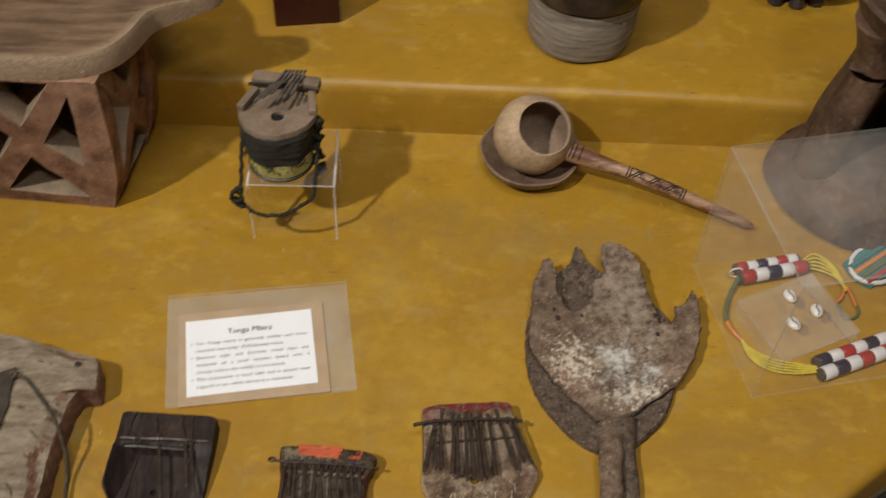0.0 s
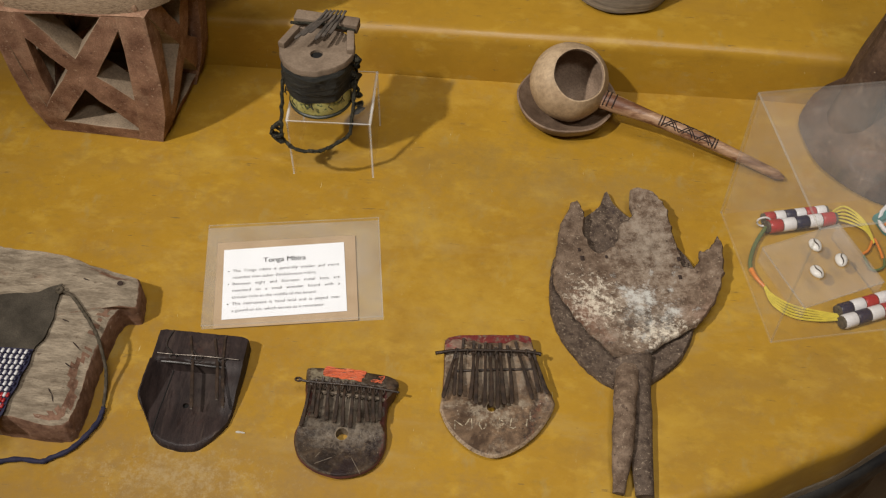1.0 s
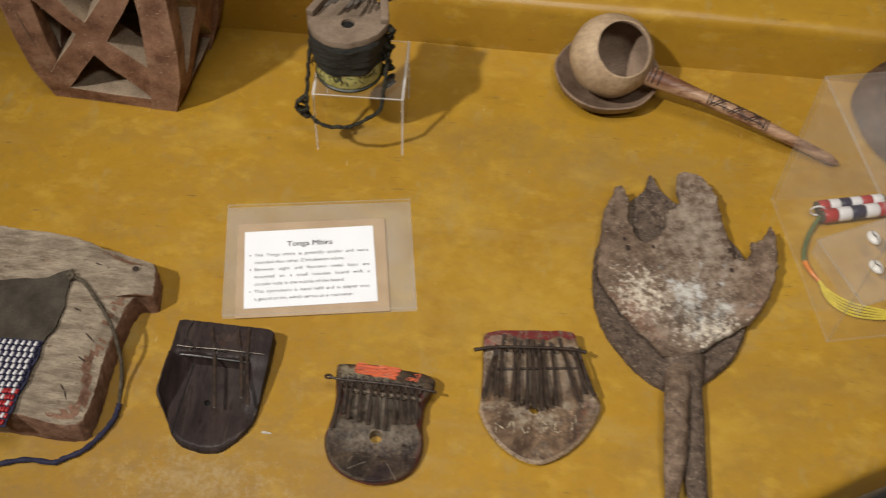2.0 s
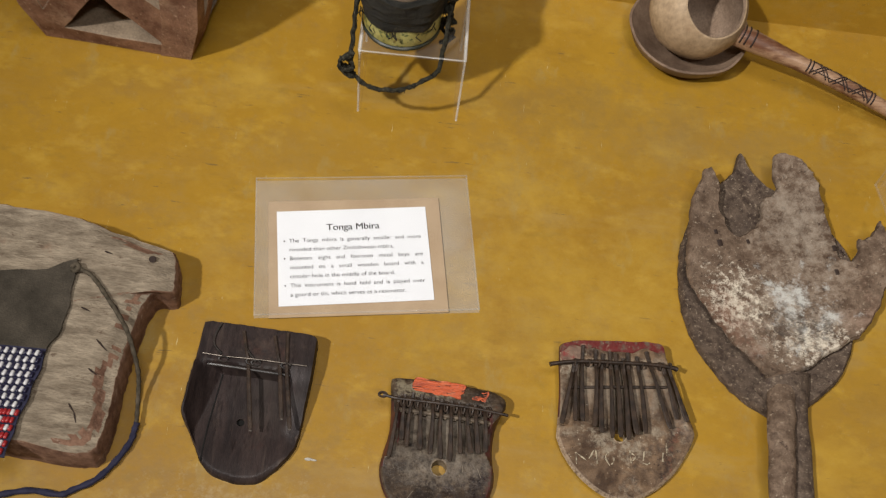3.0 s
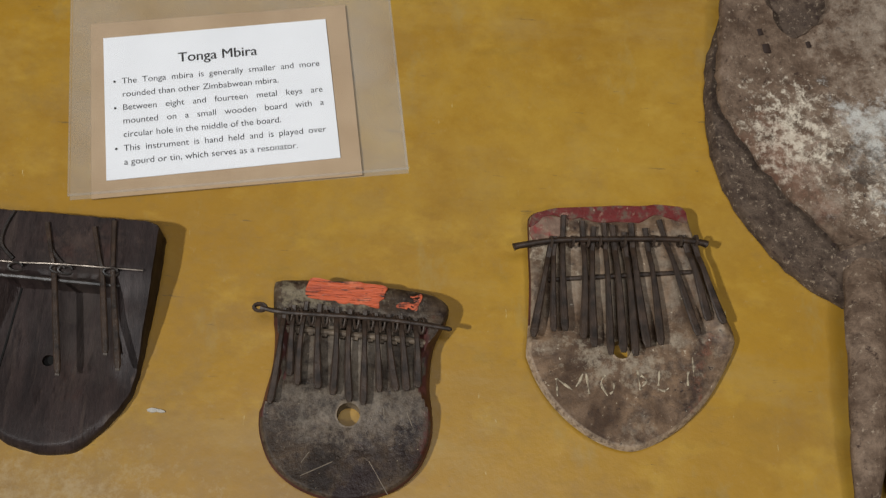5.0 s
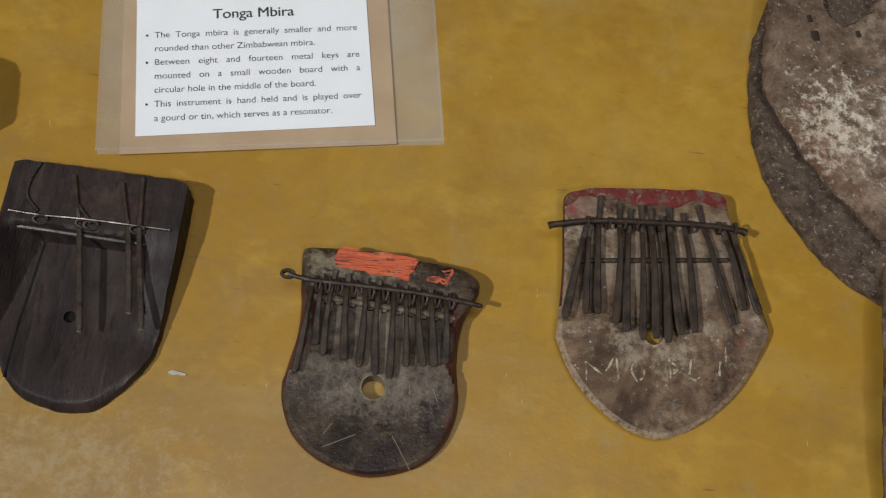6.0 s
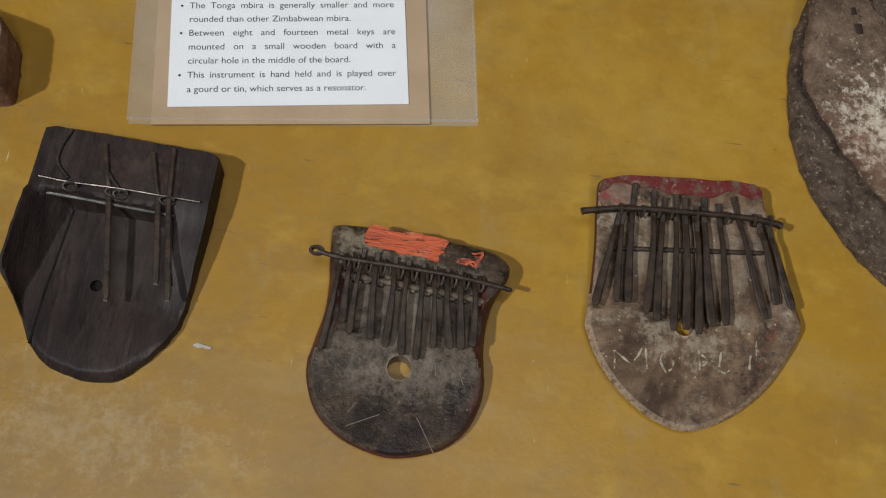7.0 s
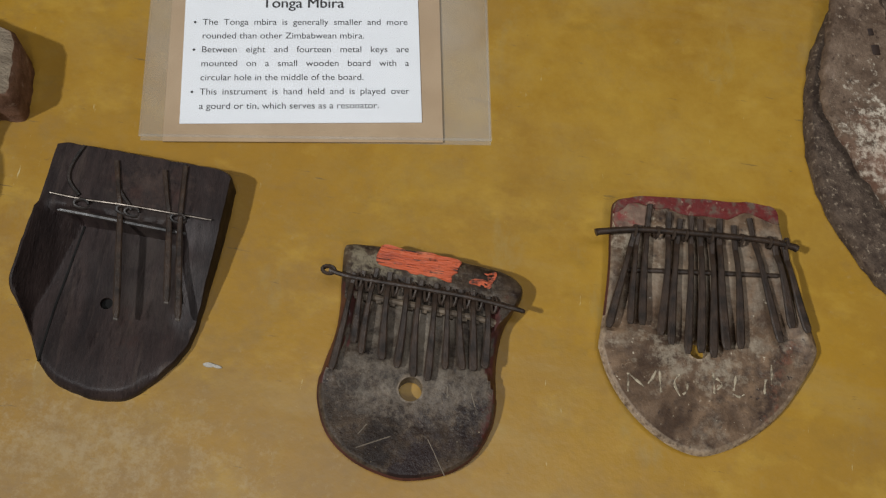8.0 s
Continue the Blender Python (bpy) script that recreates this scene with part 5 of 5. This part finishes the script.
def tin_mbira():
    cx, cy, z0 = -0.1335, 1.098, 0.0945
    th = thing("tin_mbira", (cx, cy, z0), "mbira on a round wooden disc tied over a dark tin", "mbira")
    tin = part("tin", lathe([(0, 0.0), (0.036, 0.0), (0.0385, 0.0015), (0.0385, 0.004), (0.037, 0.005), (0.037, 0.058), (0.0385, 0.060), (0, 0.061)], (cx, cy, z0)), TIN, th, "dark enamelled tin")
    part("tin_print", lathe([(0.0372, 0.006), (0.0376, 0.007), (0.0376, 0.031), (0.0372, 0.032)], (cx, cy, z0)), TIN_LABEL, tin, "yellow-green printed band")
    part("rag", lathe([(0.0385, 0.027), (0.0400, 0.028), (0.0412, 0.034), (0.0405, 0.039), (0.0428, 0.043), (0.0418, 0.049), (0.0438, 0.054), (0.0430, 0.062), (0.0442, 0.067), (0.042, 0.071), (0.02, 0.0715)], (cx, cy, z0), 90, wobble=0.09), CLOTH_DARK, th, "dark rag wound round the tin")
    zt = z0 + 0.078
    ang = radians(-8)
    out = []
    for k in range(56):
        a = 2 * math.pi * k / 56
        r = 0.0442 * (1 + 0.02 * math.sin(3 * a + 1))
        x, y = r * math.cos(a), r * 0.97 * math.sin(a)
        if y > 0.030:
            y = 0.030 + (y - 0.030) * 0.9
            x = x * 1.12
        out.append((cx + x * math.cos(ang) - y * math.sin(ang), cy + 0.002 + x * math.sin(ang) + y * math.cos(ang)))

    def top(x, y, s):
        return zt + 0.001 - 0.004 * smooth(1.09, 1.11, y) * smooth(1.14, 1.125, y) * smooth(cx - 0.045, cx - 0.035, x) * smooth(cx + 0.045, cx + 0.035, x)
    disc = part("disc", relief(out, (cx + 0.002, cy - 0.010), top, zt - 0.0065, 0.002, 12, hole=0.0074, rough=0.0015), DISC_WOOD, th, "greyed round wooden disc")
    # Black plug below the rim carries the shade of the open hole.
    part("sound_hole_shade", lathe([(0, 0.0), (0.0078, 0.0), (0.0078, -0.002)], (cx + 0.002, cy - 0.010, zt - 0.0030), 16), VOID, th, "black plug painted as the shade in the sound hole")
    part("ear", block((0.009, 0.036, 0.010), pose(cx - 0.033, cy + 0.015, zt + 0.003, 0, 0, -24), 0.002), DISC_WOOD, th)
    part("ear", block((0.009, 0.036, 0.011), pose(cx + 0.0395, cy + 0.010, zt + 0.0025, 0, 0, 6), 0.002), DISC_WOOD, th)
    part("head_block", block((0.078, 0.017, 0.013), pose(cx + 0.008, cy + 0.043, zt + 0.005, 0, 0, -8), 0.003), DISC_WOOD, th)
    part("cross_bar", tube([(cx - 0.034, cy + 0.036, zt + 0.007), (cx + 0.004, cy + 0.032, zt + 0.0105), (cx + 0.043, cy + 0.026, zt + 0.007)], 0.0019, 8), ROPE, th, "dark bound cross bar")
    for k in range(6):
        x = cx + 0.002 + k * 0.0043
        pts = [(x + 0.006 - (0.030 - 0.0035 * k) * t, cy + 0.052 - (0.058 - 0.006 * (k % 3)) * t, zt + 0.015 + 0.004 * t - 0.003 * math.exp(-((t - 0.3) / 0.12) ** 2)) for t in [j / 8 for j in range(9)]]
        part("key", key(pts, 0.0034, 0.0014, 1.3), TIN_KEY, th)
    rope = spline([(cx - 0.041, cy - 0.002, z0 + 0.045), (cx - 0.043, cy - 0.020, z0 + 0.015), (cx - 0.044, cy - 0.042, z0 - 0.018), (cx - 0.036, cy - 0.053, z0 - 0.028), (cx - 0.016, cy - 0.059, z0 - 0.033), (cx + 0.010, cy - 0.058, z0 - 0.029), (cx + 0.030, cy - 0.051, z0 - 0.019),
                   (cx + 0.040, cy - 0.044, z0 - 0.010), (cx + 0.044, cy - 0.020, z0 + 0.030), (cx + 0.046, cy + 0.004, z0 + 0.055)], 8, False)
    part("cord_loop", tube([p + Vector((noise.noise(p * 130), 0, noise.noise(p * 130 + Vector((9, 0, 0))))) * 0.0020 for p in rope], lambda t: 0.0023 + 0.0014 * noise.noise((t * 60, 0, 0)), 7), ROPE, th, "tarred hanging cord loop")
    knot = [(cx - 0.048 + 0.007 * math.cos(a * 1.3), cy - 0.050 + 0.004 * math.sin(a), z0 - 0.016 + 0.0011 * k - 0.010 + 0.007 * math.sin(a)) for k, a in enumerate([j * 0.7 for j in range(24)])]
    part("knot", tube(knot, 0.0022, 6), ROPE, th)
    for k in range(14):
        a, z = random.uniform(3.3, 6.2), z0 + random.uniform(0.026, 0.034)
        q = Vector((cx + 0.041 * math.cos(a), cy + 0.041 * math.sin(a), z))
        part("rag_thread", tube([q, q + Vector((random.uniform(-0.003, 0.003), -0.001, -0.004)), q + Vector((random.uniform(-0.006, 0.006), -0.001, -0.009))], 0.0006, 5), CLOTH_DARK, th)
    for k in range(26):
        q = rope[random.randrange(8, len(rope) - 6)]
        part("loose_fibre", tube([q, q + Vector((random.uniform(-0.005, 0.005), random.uniform(-0.003, 0.001), random.uniform(-0.006, 0.005)))], 0.0004, 4), ROPE, th)
    side = [(cx + 0.044 + 0.006 * math.sin(j * 1.1), cy - 0.006 + 0.004 * math.cos(j * 1.7), z0 + 0.072 - 0.0042 * j) for j in range(22)]
    part("wrapping", tube(side, lambda t: 0.0036 + 0.0015 * math.sin(t * 30), 7), ROPE, th)


tin_mbira()

# ---- gourd ladle in a wooden dish ----
def gourd():
    dish = solid("wooden_dish", lathe([(0, 0.007), (0.035, 0.008), (0.052, 0.014), (0.0625, 0.026), (0.0650, 0.0255), (0.061, 0.014), (0.045, 0.001), (0, 0)], (0.172, 1.1925, 0), 48, wobble=0.02), DISH, (0.172, 1.1925, 0), "dark shallow wooden dish under a gourd ladle", "dish")
    c, R = Vector((0.1725, 1.188, 0.057)), 0.0505
    th = thing("gourd_ladle", (0.172, 1.188, 0.007), "pale gourd ladle with a burnt-patterned handle", "ladle")
    nrm = Vector((0.24, -0.50, 0.79)).normalized()
    q = nrm.to_track_quat("Z", "Y").to_matrix().to_4x4()
    prof, inner = [], []
    for k in range(22):
        a = math.pi - (math.pi - 0.76) * k / 21
        prof.append((R * math.sin(a), R * math.cos(a)))
        inner.append(((R - 0.004) * math.sin(a), (R - 0.004) * math.cos(a)))
    shell = lathe(prof + [(inner[-1][0] + 0.001, inner[-1][1] + 0.003)], (0, 0, 0), 44, wobble=0.02)
    shell.transform(Matrix.Translation(c) @ q)
    part("bowl", shell, GOURD, th, "pale dry gourd bowl")
    ins = lathe(inner + [(inner[-1][0] + 0.001, inner[-1][1] + 0.003)], (0, 0, 0), 44)
    ins.transform(Matrix.Translation(c) @ q)
    part("bowl_inside", ins, GOURD_IN, th, "brown inside of the gourd")
    p0, p1 = Vector((0.211, 1.168, 0.050)), Vector((0.444, 1.083, 0.0075))
    pts = [p0.lerp(p1, t) + Vector((0, 0, 0.006 * math.sin(math.pi * t))) for t in [k / 24 for k in range(25)]]

    def rad(t):
        return 0.0122 - 0.0042 * smooth(0, 0.35, t) - 0.0015 * smooth(0.5, 0.9, t) - 0.004 * smooth(0.96, 1.0, t)
    h = part("handle", tube(pts, rad, 14), HANDLE_WOOD, th, "polished red-brown handle with burnt lines")

    def on(t, a, lift=0.0002):
        p = p0.lerp(p1, t) + Vector((0, 0, 0.006 * math.sin(math.pi * t)))
        d = (p1 - p0).normalized()
        s = d.cross(Vector((0, 0, 1))).normalized()
        n = s.cross(d)
        return p + (s * math.cos(a) + n * math.sin(a)) * (rad(t) + lift)
    for t in (0.03, 0.05, 0.08, 0.33, 0.345, 0.615, 0.63):
        part("burnt_ring", tube([on(t, a) for a in [0.2 + k * 0.25 for k in range(11)]], 0.0009, 5), BURNT_AND_RECESS, h)
    for i in range(3):
        t0 = 0.345 + 0.09 * i
        for a0, a1 in ((0.3, 2.8), (2.8, 0.3)):
            for gap in (0.0, 0.016):
                part("burnt_line", tube([on(lerp(t0 + gap, t0 + 0.074 + gap, k / 8), lerp(a0, a1, k / 8)) for k in range(9)], 0.0007, 5), BURNT_AND_RECESS, h)
    for a in (0.75, 2.0):
        part("burnt_line", tube([on(lerp(0.35, 0.61, k / 8), a) for k in range(9)], 0.0006, 5), BURNT_AND_RECESS, h)


gourd()

# ---- acrylic case with a necklace and cowries ----
CM = pose(0.399, 0.838, 0, 0, 0, 11.0)


def case():
    th = thing("acrylic_case", (0.40, 0.84, 0), "hazy clear acrylic box cover", "display case")
    W, D, H, t = 0.30, 0.193, 0.20, 0.004
    for name, size, at in (("panel", (W, t, H - t), (W / 2, t / 2, (H - t) / 2)), ("panel", (W, t, H - t), (W / 2, D - t / 2, (H - t) / 2)), ("panel", (t, D - 2 * t, H - t), (t / 2, D / 2, (H - t) / 2)), ("panel", (t, D - 2 * t, H - t), (W - t / 2, D / 2, (H - t) / 2)), ("top", (W, D, t), (W / 2, D / 2, H - t / 2))):
        part(name, pane(size, CM @ Matrix.Translation(at)), CASE, th).visible_shadow = False
    cs = [CM @ Vector(v) for v in ((0, 0, H), (W, 0, H), (W, D, H), (0, D, H), (0, 0, 0.001), (0, D, 0.001), (W, 0, 0.001))]
    for a, b in ((0, 1), (1, 2), (2, 3), (3, 0), (0, 4), (3, 5), (4, 5), (4, 6)):
        part("edge", tube([cs[a], cs[b]], 0.0014, 6), CASE_EDGE, th).visible_shadow = False
    rise = thing("acrylic_riser", (0.464, 0.933, 0), "low clear acrylic riser block", "riser")
    RM = pose(0.464, 0.933, 0, 0, 0, 23.9)
    for z, s in ((0.0245, (0.105, 0.092, 0.003)),):
        part("plate", block(s, RM @ Matrix.Translation((0, 0, z)), 0.0005), CASE, rise).visible_shadow = False
    for sx in (-1, 1):
        part("side", block((0.003, 0.092, 0.023), RM @ Matrix.Translation((sx * 0.051, 0, 0.0115)), 0.0004), CASE, rise).visible_shadow = False
        part("edge", tube([RM @ Vector((sx * 0.0525, -0.046, 0.026)), RM @ Vector((sx * 0.0525, 0.046, 0.026))], 0.0009, 6), CASE_EDGE, rise).visible_shadow = False
        part("edge", tube([RM @ Vector((-0.0525, sx * 0.046, 0.026)), RM @ Vector((0.0525, sx * 0.046, 0.026))], 0.0009, 6), CASE_EDGE, rise).visible_shadow = False
    first = None
    for x, y, a in ((0.4585, 0.958, 15), (0.4850, 0.9375, -5), (0.4545, 0.9185, 25)):
        m = pose(x, y, 0.0262, 0, 0, a)
        if first is None:
            first = thing("cowrie", (x, y, 0.0262), "small white cowrie shell with a dark slit", "shell", "cowries on the riser")
            first.matrix_basis = m
            b = bmesh.new()
            bmesh.ops.create_uvsphere(b, u_segments=20, v_segments=12, radius=1)
            b.transform(Matrix.Diagonal((0.0072, 0.0095, 0.0045, 1)) )
            for v in b.verts:
                v.co.z += 0.0044
                v.co.x *= 1 + 0.12 * v.co.y / 0.0095
            b.transform(Matrix.Translation(ORIGIN[first]))
            part("shell", b, COWRIE, first)
            part("slit", tube([ORIGIN[first] + Vector((0.0012 * math.sin(k * 0.9), -0.008 + k * 0.002, 0.0088 - 0.0000 - 9 * (k * 0.002 - 0.008) ** 2 * 5)) for k in range(9)], 0.0009, 6), BURNT_AND_RECESS, first, "dark toothed slit")
        else:
            copy_thing(first, m)


case()


def necklace():
    th = thing("bead_necklace", (0.46, 0.93, 0), "necklace of striped bead rolls on yellow strings", "necklace")

    def roll(a, b, r, colours):
        a, b = Vector(a), Vector(b)
        n = len(colours)
        for k, mt in enumerate(colours):
            p, q = a.lerp(b, (k + 0.03) / n), a.lerp(b, (k + 0.97) / n)
            d = q - p
            part("bead_band", tube([p, p + d * 0.08, p + d * 0.5, p + d * 0.92, q], lambda t: r * (0.93 if t in (0, 1) else 1.0), 14), mt, th)
        part("roll_core", tube([a.lerp(b, -0.03), b.lerp(a, -0.03)], r * 0.85, 12), CORD, th)
    R, W, N = RED_BEAD, WHITE_BEAD, NAVY_BEAD
    roll((0.402, 0.993, 0.009), (0.478, 1.010, 0.009), 0.0075, (R, W, N, W, R, W))
    roll((0.405, 0.978, 0.011), (0.486, 0.997, 0.011), 0.0085, (R, W, N, W, R))
    roll((0.470, 0.860, 0.0085), (0.560, 0.896, 0.0085), 0.0080, (N, W, R, W, N, W))
    roll((0.472, 0.844, 0.0090), (0.565, 0.881, 0.0090), 0.0085, (W, N, W, R, W, R))
    part("wire_ring", tube([(0.400 + 0.008 * math.cos(a), 0.985, 0.012 + 0.008 * math.sin(a)) for a in [k * 0.5 for k in range(14)]], 0.0012, 6), WHITE_BEAD, th)
    for k in range(5):
        d = (k - 2) * 0.0042
        part("string", tube(spline([(0.484, 1.000 + d * 0.6, 0.012), (0.503, 1.005 + d * 1.5, 0.010), (0.522, 0.990 + d, 0.009), (0.530, 0.968 + d * 0.4, 0.006)], 6, False), 0.0013, 6), YELLOW_CORD, th)
        part("string", tube(spline([(0.391, 0.893 + d * 0.3, 0.005), (0.398, 0.875 + d * 0.9, 0.004), (0.418, 0.860 + d, 0.004), (0.445, 0.854 + d * 0.8, 0.005), (0.470, 0.852 + d * 0.4, 0.007)], 6, False), 0.0013, 6), YELLOW_CORD, th)
    part("thread", tube(spline([(0.402, 0.978, 0.010), (0.388, 0.955, 0.006), (0.379, 0.930, 0.006), (0.378, 0.915, 0.006)], 6, False), 0.0025, 8), GREEN_CORD, th)
    part("orange_bundle", tube(spline([(0.378, 0.916, 0.006), (0.383, 0.903, 0.006), (0.391, 0.892, 0.005)], 5, False), lambda t: 0.0032 - 0.0012 * t, 10), ORANGE_BEAD, th)
    part("orange_bundle", tube(spline([(0.530, 0.972, 0.006), (0.522, 0.955, 0.006), (0.514, 0.948, 0.006)], 5, False), 0.0016, 8), ORANGE_BEAD, th)
    part("orange_bundle", tube(spline([(0.532, 0.972, 0.006), (0.535, 0.955, 0.006), (0.536, 0.942, 0.006)], 5, False), 0.0016, 8), ORANGE_BEAD, th)
    part("thread", tube(spline([(0.514, 0.945, 0.006), (0.520, 0.925, 0.005), (0.535, 0.93, 0.005), (0.538, 0.945, 0.005)], 6, False), 0.0015, 8), GREEN_CORD, th)
    th.location += Vector((0.009, 0.021, 0.0))
    pend = thing("bead_pendant", (0.565, 1.0, 0), "flat multicoloured bead pendant edged in white", "pendant")
    PM = pose(0.572, 0.998, 0.0, 0, 0, 35)
    part("disc", relief([(PM @ Vector((x, y, 0))).to_2d() for x, y in ((-0.03, -0.02), (0.03, -0.02), (0.036, 0.0), (0.03, 0.024), (-0.03, 0.024), (-0.036, 0.0))], PM.translation.to_2d(), lambda x, y, s: 0.010, 0.001, 0.002, 4), TEAL, pend, "teal beaded panel")
    for k, mt in enumerate((RED_BEAD, GREEN_CORD, ORANGE_BEAD, TEAL)):
        part("bead_row", tube([PM @ Vector((-0.032, -0.014 + 0.009 * k, 0.0115)), PM @ Vector((0.032, -0.014 + 0.009 * k, 0.0115))], 0.0032, 8), mt, pend)
    part("rim", tube([PM @ Vector((0.036 * math.cos(a), 0.026 * math.sin(a), 0.0085)) for a in [k * 0.35 for k in range(19)]], 0.0028, 8), WHITE_BEAD, pend, "white bead rim")
    pend.location += Vector((0.012, 0.028, 0.0))


necklace()

# ---- things at the back ----
def mortar():
    th = thing("carved_headrest_stool", (0.60, 1.17, 0), "smoked brown carved wooden stool on a domed round base", "stool")
    c = (0.598, 1.168, 0)
    part("base", lathe([(0, 0), (0.112, 0.0), (0.120, 0.006), (0.119, 0.018), (0.108, 0.034), (0.088, 0.050), (0.060, 0.062), (0, 0.066)], c, 48, wobble=0.06), MORTAR_WOOD, th)
    for a in (190, 285, 50, 120):
        d = Vector((math.cos(radians(a)), math.sin(radians(a)), 0))
        p = [Vector(c) + d * r + Vector((0, 0, z)) for r, z in ((0.072, 0.040), (0.066, 0.10), (0.055, 0.16), (0.050, 0.20), (0.055, 0.24), (0.065, 0.275))]
        part("leg", tube(spline(p, 5, False), lambda t: 0.034 - 0.008 * math.sin(math.pi * t), 12, flat=0.8), MORTAR_WOOD, th)
    part("cup", lathe([(0, 0.262), (0.06, 0.262), (0.085, 0.275), (0.095, 0.30), (0.090, 0.305), (0.06, 0.292), (0, 0.288)], c, 40, wobble=0.02), MORTAR_WOOD, th)


mortar()


def back_things():
    box = thing("red_box", (-0.13, 1.40, 0.075), "small dark red lacquered box with an olive side", "box")
    BM = pose(-0.128, 1.40, 0.075, 0, 0, 8)
    part("body", block((0.086, 0.06, 0.12), BM @ Matrix.Translation((0, 0, 0.06)), 0.002), BOX_RED, box)
    part("side_sheet", block((0.002, 0.058, 0.118), BM @ Matrix.Translation((0.0445, 0, 0.06)), 0.0005), BOX_SIDE, box, "olive paper side")
    pot = thing("wooden_pot", (0.242, 1.362, 0.075), "weathered grey carved wooden pot with an overhanging lip", "pot")
    part("body", lathe([(0, 0), (0.058, 0), (0.068, 0.006), (0.071, 0.02), (0.074, 0.080), (0.070, 0.086), (0, 0.086)], (0.242, 1.362, 0.075), 40, (1, 0.92), 0.03), GREY_WOOD, pot)
    part("lip", lathe([(0.068, 0.085), (0.079, 0.088), (0.083, 0.100), (0.084, 0.15), (0.076, 0.155), (0.072, 0.11), (0, 0.105)], (0.242, 1.362, 0.075), 40, (1, 0.92), 0.03), DARK_CARVED, pot, "dark upper rim")
    bowl = thing("footed_bowl", (0.55, 1.50, 0.075), "dark carved wooden bowl on stubby feet", "bowl")
    part("body", lathe([(0, 0.018), (0.05, 0.018), (0.085, 0.032), (0.10, 0.06), (0.097, 0.062), (0.075, 0.036), (0, 0.024)], (0.555, 1.505, 0.075), 40), DARK_CARVED, bowl)
    for k in range(7):
        a = radians(195 + k * 25)
        part("foot", tube([(0.555 + 0.068 * math.cos(a), 1.505 + 0.068 * math.sin(a), 0.075), (0.555 + 0.064 * math.cos(a), 1.505 + 0.064 * math.sin(a), 0.088), (0.555 + 0.055 * math.cos(a), 1.505 + 0.055 * math.sin(a), 0.10)], 0.011, 8), DARK_CARVED, bowl)
    solid("paint_chip", relief(spline([(-0.1788, 0.6878), (-0.1755, 0.6889), (-0.1715, 0.6884), (-0.1680, 0.6870), (-0.1715, 0.6862), (-0.1765, 0.6866)], 4), (-0.1733, 0.6875), lambda x, y, s: 0.0010, 0.0, 0.0004, 3, rough=0.0025), CHIP, (-0.1733, 0.6875, 0), "small white paint chip lying on the plinth", "paint chip")


back_things()
